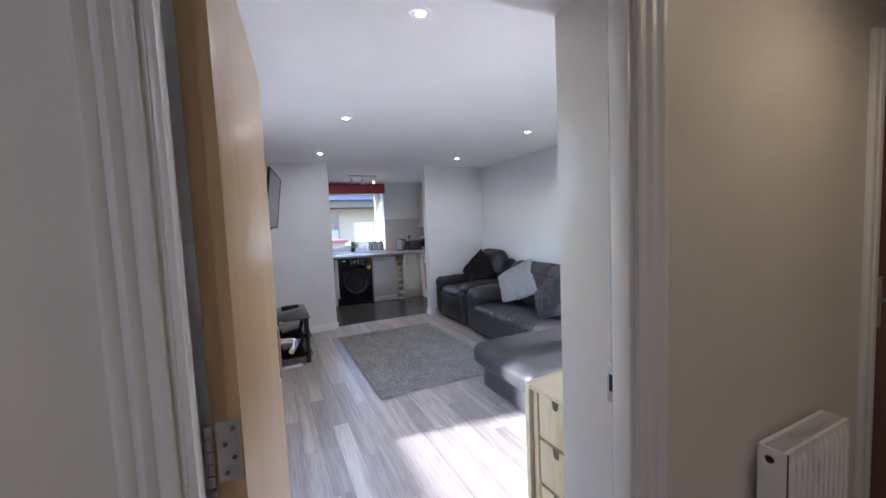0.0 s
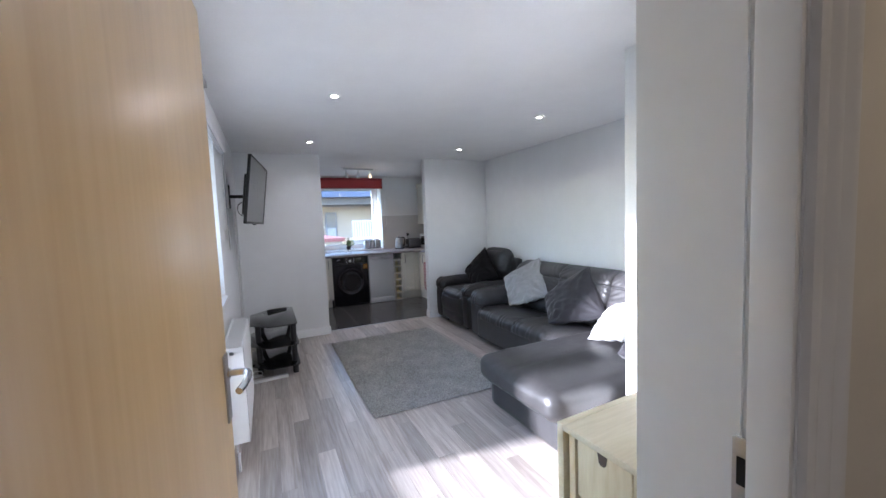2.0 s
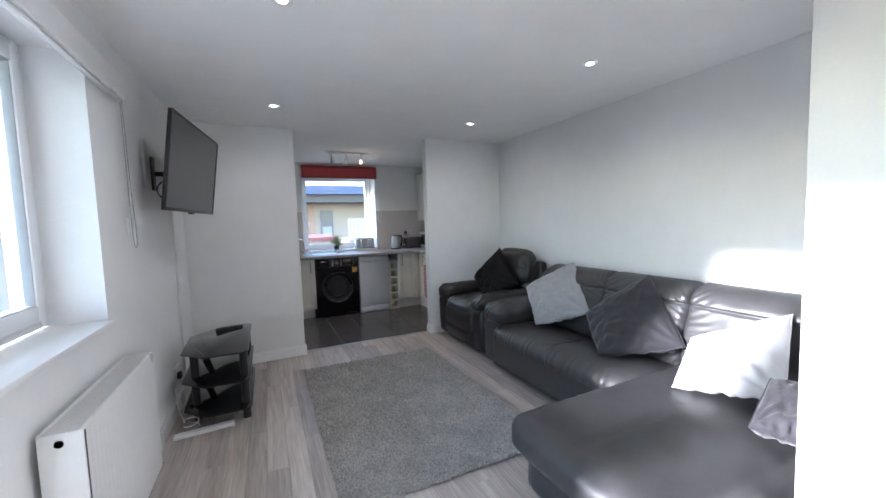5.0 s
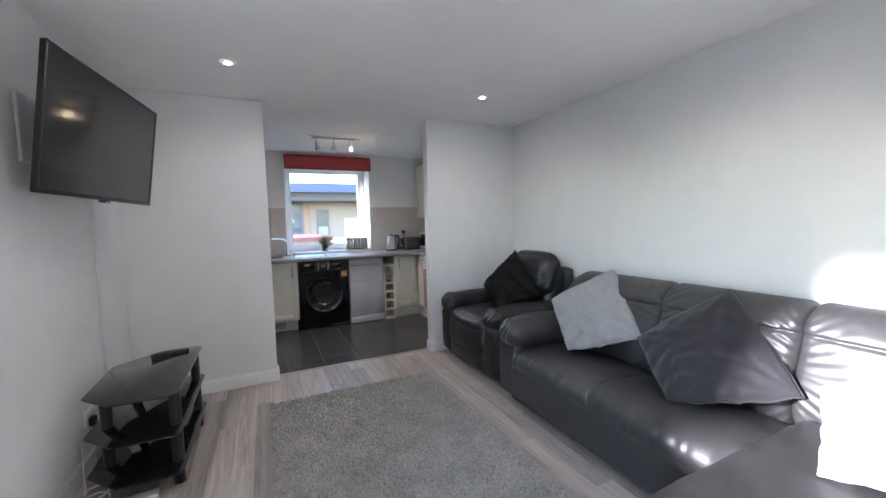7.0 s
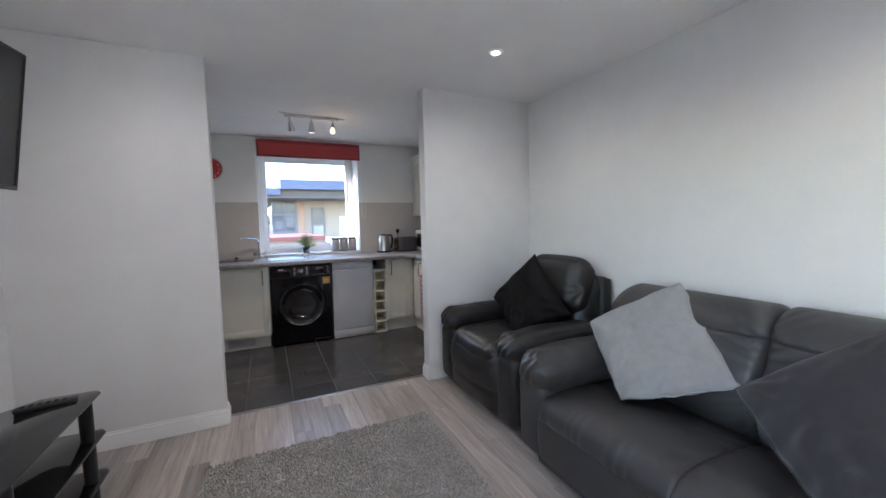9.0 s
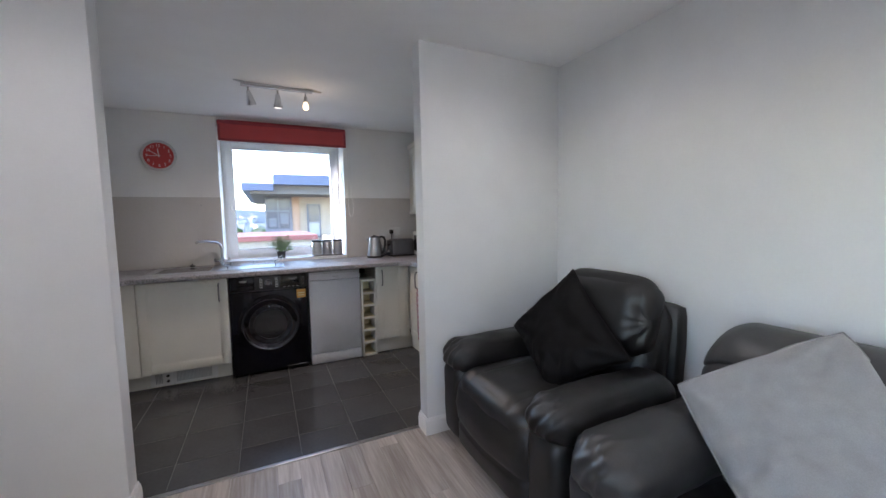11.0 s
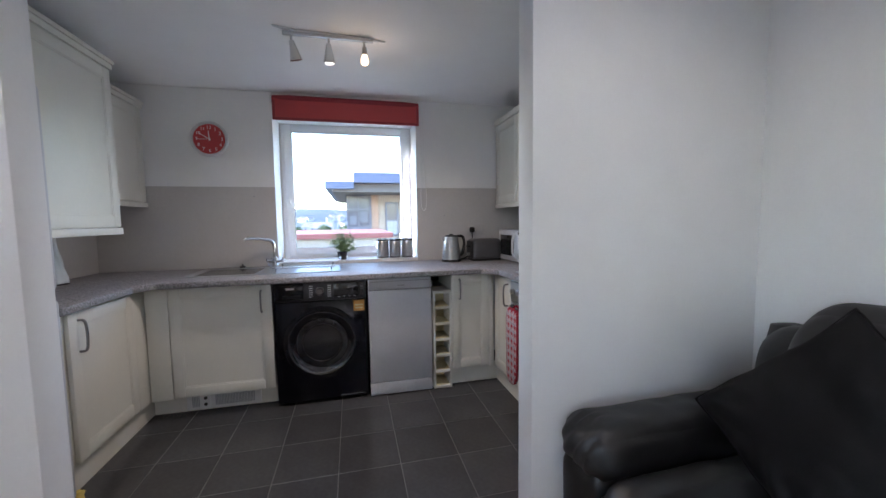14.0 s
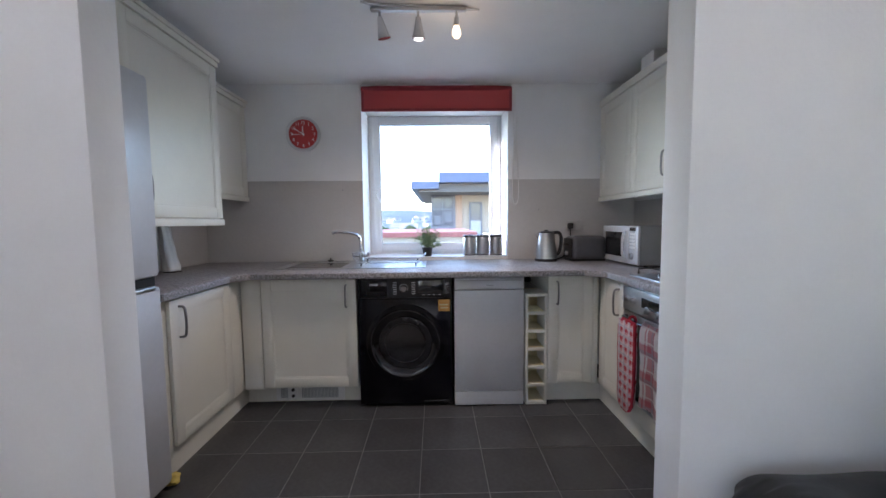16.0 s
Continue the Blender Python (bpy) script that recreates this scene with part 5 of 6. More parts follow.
pn = part("control_panel", box(1.805, 6.868, 0.772, 2.256, 6.9, 0.85, 0.006), M_SILVER, dw)
# Grey strip on the flat panel, for the shade of the grip recess.
part("grip_recess", box(1.82, 6.866, 0.828, 2.24, 6.869, 0.834, 0.001), M_VENT, pn)
part("maker_mark", box(2.01, 6.8668, 0.796, 2.06, 6.8685, 0.803), M_VENT, pn)
part("kickplate", box(1.805, 6.874, 0.006, 2.256, 6.9, 0.096, 0.004), M_SILVER, dw)
for x in (1.84, 2.22):
    part("foot", rod((x, 6.93, 0), (x, 6.93, 0.012), 0.018, 12), M_BPLAST, dw)

# oven below the hob
ov = thing("oven", "built-in stainless steel oven with a dark glass door", "oven", (3.0, 6.24, 0.14))
part("body", box(2.755, 5.94, 0.14, 3.3, 6.545, 0.858), M_STEEL, ov)
pn = part("control_panel", box(2.732, 5.945, 0.72, 2.757, 6.54, 0.846, 0.003), M_STEEL, ov)
part("display", box(2.73, 6.16, 0.765, 2.733, 6.35, 0.815), M_BGLASS, pn)
for y in (6.02, 6.09, 6.42, 6.49, 6.2, 6.3):
    part("knob", lathe([(0.02, 0), (0.02, -0.004), (0.015, -0.008), (0.014, -0.024)], (2.732, y, 0.757 if y in (6.2, 6.3) else 0.785), "x", 20), M_STEEL, pn)
dr = part("door", box(2.735, 5.945, 0.24, 2.757, 6.54, 0.712, 0.003), M_STEEL, ov)
part("door_glass", box(2.732, 5.97, 0.26, 2.736, 6.515, 0.655), M_BGLASS, dr, "dark oven glass")
part("handle", tube([(2.735, 5.99, 0.685), (2.695, 6.0, 0.685), (2.695, 6.485, 0.685), (2.735, 6.495, 0.685)], 0.011, 12), M_DARKCHROME, dr, smooth=180)
part("lower_panel", box(2.742, 5.945, 0.142, 2.757, 6.54, 0.235, 0.002), M_CREAM, ov)
hob = thing("gas_hob", "stainless steel gas hob with black pan supports", "hob", (2.99, 6.24, 0.9))
part("plate", box(2.76, 5.96, 0.9, 3.25, 6.53, 0.912, 0.005), M_STEEL, hob)
for x in (2.88, 3.12):
    for y in (6.1, 6.39):
        b = part("burner", lathe([(0.045, 0.912), (0.045, 0.925), (0.035, 0.932), (0.001, 0.934)], (x, y, 0)), M_DARKCHROME, hob)
        part("burner_cap", lathe([(0.03, 0.932), (0.03, 0.94), (0.001, 0.942)], (x, y, 0)), M_BPLAST, b)
for y in (6.1, 6.39):
    bm = bmesh.new()
    for a in (-0.12, 0.12):
        tube([(2.8, y + a, 0.914), (2.8, y + a, 0.95), (3.21, y + a, 0.95), (3.21, y + a, 0.914)], 0.005, 6, bm, 1)
    for x in (2.84, 2.92, 3.08, 3.16):
        tube([(x, y - 0.12, 0.95), (x, y + 0.12, 0.95)], 0.004, 6, bm, 0)
    part("pan_support", bm, M_BPLAST, hob, "black wire pan support", smooth=180)


def hanging_cloth(name, label, category, y0, y1, z0, z1, x, seed, material, trim=None):
    """Cloth folded over the oven rail, its lower edge wavy."""
    t = thing(name, label, category, (x, (y0 + y1) / 2, z0))
    nu, nv = 14, 26
    bm = bmesh.new()
    for side in (0, 1):
        g = []
        for i in range(nu + 1):
            row = []
            for j in range(nv + 1):
                u, v = i / nu, j / nv
                z = z1 - (z1 - z0) * v * (1 if side == 0 else 0.7) + 0.012 * math.sin(u * 9 + seed) * v
                wob = 0.008 * math.sin(u * 11 + seed) * (0.25 + v) + 0.006 * noise.noise(Vector((u * 3, v * 4, seed)))
                px = x + wob if side == 0 else x + 0.034 + wob * 0.4
                if v < 0.05:
                    px = x + 0.017 + (px - x - 0.017) * (v / 0.05)
                row.append(bm.verts.new((px, y0 + (y1 - y0) * u + 0.01 * math.sin(v * 5 + seed), z + 0.012 * (v < 0.02))))
            g.append(row)
        for i in range(nu):
            for j in range(nv):
                f = (g[i][j], g[i + 1][j], g[i + 1][j + 1], g[i][j + 1])
                bm.faces.new(f if side else f[::-1])
    bmesh.ops.solidify(bm, geom=bm.faces[:], thickness=0.003)
    part("cloth", bm, material, t, smooth=180)
    return t


hanging_cloth("tea_towel", "red and grey tartan tea towel over the oven rail", "tea towel", 6.03, 6.25, 0.3, 0.702, 2.676, 1.0, M_PLAID)
mitt = thing("oven_gloves", "red tartan quilted oven gloves hanging from the oven rail", "oven gloves", (2.66, 6.36, 0.22))
ol = [(-0.075, 0.47), (0.075, 0.47), (0.08, 0.3), (0.07, 0.15), (0.072, 0.05), (0.045, 0.0), (-0.035, 0.0), (-0.07, 0.06), (-0.08, 0.25)]
bm = prism(ol, -0.014, 0.014, 0.009)
bm.transform(Matrix(((0, 0, 1, 2.668), (1, 0, 0, 6.36), (0, 1, 0, 0.225), (0, 0, 0, 1))))
part("glove", bm, M_PLAIDFINE, mitt)
bm = tube([(2.664, 6.36 + 1.01 * y, 0.225 + 1.005 * z) for y, z in ol + ol[:1]], 0.008, 8, rounds=1)
part("binding", bm, M_REDTRIM, mitt, "plain red binding", smooth=180)
part("loop", tube([(2.67, 6.36, 0.69), (2.68, 6.36, 0.715), (2.705, 6.36, 0.712), (2.712, 6.36, 0.68)], 0.008, 8), M_REDTRIM, mitt, smooth=180)

# small appliances on the worktop
mw = thing("microwave", "silver microwave oven on the worktop corner", "microwave", pose(3.17, 7.11, 0.9, 0, 0, -90))
part("body", box(-0.25, -0.17, 0.012, 0.25, 0.115, 0.27, 0.008), M_GREYSIDE, mw, local=True)
fr = part("door", box(-0.25, -0.19, 0.014, 0.13, -0.171, 0.268, 0.006), M_WHITEP, mw, local=True)
fr.data.materials[0] = M_SILVER
part("door_glass", box(-0.2, -0.1925, 0.055, 0.07, -0.189, 0.225, 0.001), M_BGLASS, fr, "dark microwave glass", local=True)
part("handle", tube([(0.098, -0.19, 0.05), (0.098, -0.215, 0.06), (0.098, -0.215, 0.22), (0.098, -0.19, 0.23)], 0.008, 10), M_SILVER, fr, local=True, smooth=180)
pn = part("control_panel", box(0.133, -0.19, 0.014, 0.25, -0.171, 0.268, 0.005), M_SILVER, mw, local=True)
part("buttons", boxes(*[(0.15 + 0.024 * i, -0.1915, 0.12 + 0.022 * j, 0.168 + 0.024 * i, -0.1898, 0.135 + 0.022 * j) for i in range(3) for j in range(5)]), M_WHITE, pn, local=True)
part("display", box(0.148, -0.1915, 0.235, 0.222, -0.1898, 0.258), M_BGLASS, pn, local=True)
part("knob", lathe([(0.022, 0.19), (0.022, 0.2), (0.018, 0.208)], (0.184, 0, 0.07), "y", 20), M_STEEL, pn, local=True)
for x in (-0.19, 0.19):
    part("foot", rod((x, -0.1, 0), (x, -0.1, 0.013), 0.014, 10), M_BPLAST, mw, local=True)
    part("foot", rod((x, 0.1, 0), (x, 0.1, 0.013), 0.014, 10), M_BPLAST, mw, local=True)

to = thing("toaster", "dark grey two-slice toaster beside the microwave", "toaster", pose(2.845, 7.37, 0.9, 0, 0, 6))
part("body", soft((0, 0, 0.1), (0.27, 0.16, 0.18), 0.03, (0, 0.004, 0.004), 8), M_TOASTER, to, local=True, smooth=180)
part("base", box(-0.13, -0.075, 0, 0.13, 0.075, 0.018, 0.005), M_BPLAST, to, local=True)
# Near-black strips on the uncut top stand in for the slots' shade.
for y in (-0.03, 0.03):
    part("slot", box(-0.1, y - 0.012, 0.188, 0.1, y + 0.012, 0.1915), M_DARK, to, local=True)
part("end_cap", soft((-0.137, 0, 0.1), (0.012, 0.13, 0.15), 0.005, cuts=4), M_BPLAST, to, local=True)
part("lever", box(-0.168, -0.02, 0.12, -0.14, 0.02, 0.135, 0.004), M_BPLAST, to, local=True)
part("dial", lathe([(0.016, 0), (0.016, -0.014), (0.012, -0.018)], (-0.142, 0, 0.06), "x", 16), M_STEEL, to, local=True)

ke = thing("kettle", "brushed steel jug kettle with a black handle", "kettle", (2.54, 7.36, 0.9))
part("body", lathe([(0.08, 0.018), (0.079, 0.05), (0.07, 0.13), (0.061, 0.2), (0.058, 0.215)], (0, 0, 0), seg=40), M_STEEL, ke, local=True)
part("base", lathe([(0.084, 0.0), (0.086, 0.008), (0.082, 0.02)], (0, 0, 0), seg=40), M_BPLAST, ke, local=True)
part("lid", lathe([(0.058, 0.215), (0.05, 0.225), (0.02, 0.23), (0.012, 0.238)], (0, 0, 0)), M_BPLAST, ke, local=True)
part("spout", rod((-0.058, 0, 0.18), (-0.078, 0, 0.213), 0.018, 14, 0.012), M_STEEL, ke, local=True)
part("handle", tube([(0.052, 0, 0.215), (0.1, 0, 0.222), (0.118, 0, 0.18), (0.115, 0, 0.12), (0.1, 0, 0.06), (0.078, 0, 0.05)], 0.0125, 12), M_BPLAST, ke, local=True, smooth=180)
sk = thing("wall_socket", "white double wall socket with a black plug", "socket", (2.82, 7.544, 1.17))
part("plate", box(2.75, 7.534, 1.125, 2.896, 7.544, 1.21, 0.003), M_SOCKET, sk)
for x in (2.8, 2.835):
    part("switch", box(x, 7.531, 1.18, x + 0.012, 7.535, 1.197), M_SOCKET, sk)
pl = part("plug", box(2.76, 7.5, 1.14, 2.805, 7.534, 1.19, 0.01), M_BPLAST, sk, "black plug")
part("flex", tube([(2.782, 7.515, 1.14), (2.782, 7.505, 1.06), (2.76, 7.5, 0.98), (2.72, 7.48, 0.915), (2.63, 7.42, 0.906)], 0.005, 8), M_BPLAST, pl, "black flex", smooth=180)

for i, (x, lab) in enumerate(((1.985, "tall steel storage canister with a lid"), (2.095, "tall steel storage canister with a lid"), (2.207, "tall steel storage canister with a lid"))):
    cn = thing("canister", lab, "canister", (x - 0.012, 7.62, 0.926), group="row of steel canisters")
    part("body", lathe([(0.05, 0.0), (0.052, 0.004), (0.052, 0.15), (0.05, 0.153)], (0, 0, 0), seg=36), M_STEEL, cn, local=True)
    part("lid", lathe([(0.053, 0.153), (0.053, 0.168), (0.049, 0.172), (0.001, 0.173)], (0, 0, 0), seg=36), M_DARKCHROME, cn, "dark lid", local=True)
    part("base_band", lathe([(0.0525, 0.004), (0.053, 0.006), (0.053, 0.012), (0.0525, 0.014)], (0, 0, 0), seg=36), M_DARKCHROME, cn, local=True)

pp = thing("potted_plant", "small green bushy plant in a black pot", "plant", (1.62, 7.62, 0.926))
pot = part("pot", lathe([(0.034, 0), (0.036, 0.004), (0.042, 0.06), (0.045, 0.062), (0.045, 0.07), (0.04, 0.07), (0.038, 0.062)], (0, 0, 0)), M_BPLAST, pp, local=True)
part("soil", rod((0, 0, 0.055), (0, 0, 0.063), 0.038, 20), M_BARK, pot, local=True)
lr = random.Random(3)
stems, leaves = bmesh.new(), bmesh.new()
for i in range(60):
    a, tilt, ln = lr.uniform(0, 6.283), abs(lr.gauss(0, 0.75)), lr.uniform(0.1, 0.185)
    tip = Vector((math.sin(tilt) * math.cos(a), math.sin(tilt) * math.sin(a), math.cos(tilt))) * ln
    rod((0, 0, 0.06), tip + Vector((0, 0, 0.06)), 0.0012, 4, bm=stems)
    for k in range(16):
        f = lr.uniform(0.25, 1.05)
        p = tip * f + Vector((0, 0, 0.06))
        w = Vector((lr.gauss(0, 1), lr.gauss(0, 1), lr.gauss(0.4, 0.8))).normalized()
        s = w.orthogonal().normalized()
        L, W = lr.uniform(0.016, 0.03), 0.0045
        v = [leaves.verts.new(q) for q in (p, p + w * L * 0.5 + s * W, p + w * L, p + w * L * 0.5 - s * W)]
        leaves.faces.new(v)
part("stems", stems, M_LEAF, pp, local=True)
tagged(part("leaves", leaves, M_LEAF, pp, local=True, smooth=None), kind="stuff")

bag = thing("plastic_bag", "crumpled white plastic bag standing on the worktop", "bag", (-0.03, 6.96, 0.9))
bm = bmesh.new()
grid = []
for j in range(19):
    v = j / 18
    row = []
    for i in range(28):
        a = 6.283 * i / 28
        rad = (0.062 - 0.03 * v) * (1 + 0.16 * math.sin(5 * a + 2 * v) * (0.3 + v) + 0.12 * noise.noise(Vector((math.cos(a) * 2, math.sin(a) * 2, v * 5))))
        row.append(bm.verts.new((rad * 0.7 * math.cos(a) - 0.03 * v, rad * math.sin(a) - 0.01 * v, 0.008 + 0.3 * v)))
    grid.append(row)
for j in range(18):
    for i in range(28):
        bm.faces.new((grid[j][i], grid[j][(i + 1) % 28], grid[j + 1][(i + 1) % 28], grid[j + 1][i]))
bm.faces.new(grid[0][::-1])
bm.faces.new(grid[-1])
part("wrap", bm, M_WHITEP, bag, local=True, smooth=180)
part("stand", lathe([(0.05, 0.0), (0.05, 0.008), (0.02, 0.01)], (0, 0, 0)), M_BPLAST, bag, local=True)

# fridge freezer by the partition
fz = thing("fridge_freezer", "tall silver fridge freezer beside the worktop", "fridge freezer", (0.2, 5.85, 0))
part("body", box(-0.13, 5.56, 0.03, 0.42, 6.14, 1.83, 0.006), M_SILVER, fz)
part("lower_door", box(0.425, 5.56, 0.05, 0.49, 6.14, 0.945, 0.018), M_SILVER, fz)
part("upper_door", box(0.425, 5.56, 0.985, 0.49, 6.14, 1.83, 0.018), M_SILVER, fz)
# Black filler, coloured for the shade between the two doors.
part("gap_grip", boxes((0.43, 5.57, 0.945, 0.47, 6.13, 0.985)), M_DARK, fz)
part("grip_lip", box(0.47, 5.6, 0.93, 0.496, 6.1, 0.946, 0.004), M_STEEL, fz)
for y in (5.6, 6.1):
    part("foot", rod((0.38, y, 0), (0.38, y, 0.03), 0.02, 12), M_BPLAST, fz)
    part("foot", rod((-0.08, y, 0), (-0.08, y, 0.03), 0.02, 12), M_BPLAST, fz)
cl = thing("floor_cloth", "crumpled yellow cloth on the floor by the fridge", "cloth", (0.46, 6.17, 0))
M_YELLOW = mat("yellow_cloth", (0.6, 0.45, 0.12), 0.9, grain=0.1, scale=120)
part("cloth", soft((0.455, 6.175, 0.03), (0.06, 0.05, 0.055), 0.02, (0, 0, 0), 10, 0.012, 40), M_YELLOW, cl, smooth=180)


def wall_cabinet(label, x_face, x_back, y0, y1, z0, z1, doors, pelmet, handle):
    """A wall cabinet on a side wall with doors facing the room, cornice above and pelmet below."""
    s = 1 if x_face > x_back else -1
    c = thing("wall_cabinet", label, "cabinet", ((x_face + x_back) / 2, (y0 + y1) / 2, z0), group="cream wall cabinets")
    lo, hi = sorted((x_back, x_face - s * 0.022))
    part("body", box(lo, y0, z0 + pelmet, hi, y1, z1 - 0.05), M_CREAM, c)
    w = (y1 - y0) / doors
    for k in range(doors):
        d = shaker(c, "x", x_face, y0 + w * k + 0.002, y0 + w * (k + 1) - 0.002, z0 + pelmet + 0.004, z1 - 0.052, s)
        if handle and handle[0] == k:
            bow_handle(d, (x_face, handle[1], z0 + pelmet + 0.07), (x_face, handle[1], z0 + pelmet + 0.21), (s, 0, 0))
    lo, hi = sorted((x_back, x_face + s * 0.012))
    part("cornice", boxes((lo, y0, z1 - 0.05, hi, y1, z1 - 0.02), (lo, y0, z1 - 0.02, hi + (0.012 if s > 0 else 0), y1, z1)), M_CREAM, c)
    lo, hi = sorted((x_face - s * 0.02, x_face + s * 0.008))
    part("pelmet", box(lo, y0, z0, hi, y1, z0 + pelmet - 0.001, 0.003), M_CREAM, c)
    return c


wall_cabinet("tall cream cabinet boxing in the boiler", 0.35, -0.149, 6.16, 6.9, 1.2, 2.215, 1, 0.04, (0, 6.27))
wall_cabinet("cream shaker wall cabinet in the corner", 0.2, -0.149, 6.902, 7.542, 1.385, 2.165, 1, 0.035, None)
wall_cabinet("cream shaker wall cabinet above the microwave", 3.025, 3.314, 6.6, 7.542, 1.36, 2.155, 2, 0.035, (0, 6.655))
wall_cabinet("cream shaker wall cabinet above the hob", 3.025, 3.314, 5.55, 6.598, 1.36, 2.155, 2, 0.035, None)
pipes = thing("boiler_pipes", "white boxed boiler pipes below the cabinet", "pipes", (-0.05, 6.75, 0.9))
part("pipe", rod((-0.1, 6.62, 0.901), (-0.1, 6.62, 1.24), 0.03, 16), M_WHITEP, pipes)
part("boxing", box(-0.144, 6.7, 0.901, -0.06, 6.8, 1.238, 0.006), M_WHITEP, pipes)
flue = thing("extractor_duct", "white duct between wall cabinet and ceiling", "duct", (3.2, 7.1, 2.16))
part("duct", box(3.1, 6.95, 2.156, 3.3, 7.1, 2.298, 0.004), M_WALL, flue)

# clock with red face
ck = thing("wall_clock", "round red wall clock with a silver rim showing ten to twelve", "clock", pose(0.655, 7.548, 1.91, 90, 0, 0))
part("face", lathe([(0.118, 0.0), (0.118, 0.014), (0.001, 0.0145)], (0, 0, 0), seg=48), M_REDFACE, ck, local=True)
part("rim", lathe([(0.115, 0.0), (0.134, 0.0), (0.136, 0.02), (0.127, 0.032), (0.114, 0.024), (0.114, 0.0)], (0, 0, 0), seg=48), M_PALERIM, ck, local=True)
for h in range(1, 13):
    a = math.radians(90 - 30 * h)
    words("numeral", str(h), 0.034, pose(0.088 * math.cos(a), 0.088 * math.sin(a), 0.0155), M_WHITE, ck)
for name, ang, ln, wd in (("hour_hand", 90 + 4, 0.06, 0.006), ("minute_hand", 90 + 58, 0.085, 0.005), ("second_hand", 182, 0.09, 0.0025)):
    bm = box(-0.012, -wd / 2, 0.016, ln, wd / 2, 0.018)
    bm.transform(Matrix.Rotation(radians(ang), 4, "Z"))
    part(name, bm, M_WHITE, ck, local=True)
part("hub", rod((0, 0, 0.0145), (0, 0, 0.02), 0.005, 12), M_WHITE, ck, local=True)

# red roller blind above the kitchen window
rb = thing("roller_blind", "short red fabric roller blind with beaded chain", "blind", (1.71, 7.52, 2.1))
part("roll", soft((1.712, 7.515, 2.245), (1.185, 0.06, 0.052), 0.025, cuts=8), M_REDEDGE, rb, smooth=180)
part("fabric", box(1.125, 7.492, 2.09, 2.3, 7.496, 2.24), M_RED, rb)
part("bottom_bar", box(1.125, 7.488, 2.07, 2.3, 7.5, 2.092, 0.004), M_REDEDGE, rb)
for x in (1.1255, 2.279):
    part("side_hem", box(x, 7.489, 2.093, x + 0.02, 7.4915, 2.225), M_REDEDGE, rb)
for x in (1.112, 2.306):
    part("bracket", box(x - 0.004, 7.49, 2.21, x + 0.006, 7.548, 2.275, 0.002), M_WHITEP, rb)
part("chain", tube([(2.315, 7.505, 2.24), (2.318, 7.52, 1.7), (2.31, 7.53, 1.38), (2.34, 7.53, 1.33), (2.37, 7.53, 1.4), (2.345, 7.52, 1.75), (2.33, 7.505, 2.24)], 0.0028, 6), M_WHITEP, rb, "white bead chain", smooth=180)
for i, x in enumerate((0.95, 2.53)):
    hk = thing("wall_plug", "small grey screw plug in the splashback", "screw plug", (x, 7.544, 1.47 if i == 0 else 1.3))
    part("head", lathe([(0.006, 0), (0.006, 0.002), (0.003, 0.003)], (x, 7.544, 1.47 if i == 0 else 1.3), "y", 10), M_VENT, hk)

# three-way spotlight bar
sb = thing("spotlight_bar", "brushed steel ceiling bar with three spotlights", "spotlight", (1.62, 6.47, CEIL))
part("ceiling_plate", prism([(1.33, 6.43), (1.45, 6.455), (1.62, 6.46), (1.79, 6.475), (1.93, 6.5), (1.79, 6.515), (1.62, 6.53), (1.45, 6.51)], 2.29, 2.2995, 0.002), M_PALERIM, sb)
part("bar", box(1.375, 6.462, 2.272, 1.86, 6.488, 2.29, 0.004), M_STEEL, sb)
for x, lit in ((1.42, 0), (1.615, 1), (1.81, 2)):
    st = part("stem", rod((x, 6.475, 2.235), (x, 6.475, 2.272), 0.006, 10), M_STEEL, sb)
    tip = Vector((x + (0.02 if lit == 0 else 0.0), 6.5, 2.152))
    if lit < 2:
        part("shade", rod(tip, (x, 6.475, 2.245), 0.034, 20, 0.012), M_CHROME, st, "conical chrome shade")
        if lit == 1:
            bulb = part("bulb", rod(tip + Vector((0, 0.001, -0.006)), tip + Vector((0, 0, 0.004)), 0.024, 20), M_SPOT, st, "lit bulb face")
    else:
        part("lamp_holder", rod((x, 6.483, 2.208), (x, 6.475, 2.245), 0.016, 16, 0.011), M_STEEL, st)
        part("bulb", lathe([(0.011, 2.212), (0.018, 2.196), (0.023, 2.178), (0.022, 2.162), (0.014, 2.15), (0.001, 2.146)], (x, 6.488, 0)), M_WARM, st, "lit warm bare bulb")
for name, x, y, watts, tone in (("spot_lamp", 1.615, 6.53, 2.0, (1, 0.92, 0.8)), ("bulb_lamp", 1.81, 6.49, 1.5, (1, 0.82, 0.6))):
    l = lamp(name, "SPOT", watts, look((x, y, 2.08), (x, y, 0)), tone, 0.03)
    l.data.spot_size, l.data.spot_blend = radians(165), 1.0
lamp("bulb_glow", "POINT", 0.05, pose(1.81, 6.49, 2.07), (1, 0.78, 0.5), 0.03)

# ---- outside ----
ground = solid("ground", box(-900, -900, -6.2, 900, 900, -6.0), M_GROUND, "grassy ground outside far below", "ground")
nb = thing("neighbour_building", "cream rendered flats with blue-grey flat roof and brick pier", "building", (4, 23, -6), kind="")
part("wall", box(2.93, 22, -6, 12, 30, 2.44), M_RENDER, nb)
part("brick_pier", box(2.62, 21.9, -6, 2.93, 30, 2.44), M_BRICK, nb, "orange brick pier")
part("upper_fascia", box(1.85, 19.8, 2.8, 12, 31, 3.2), M_FASCIA, nb, "blue-grey metal roof edge")
part("lower_fascia", box(0.72, 19.9, 2.56, 1.845, 31, 2.85), M_FASCIA, nb, "blue-grey metal roof edge")
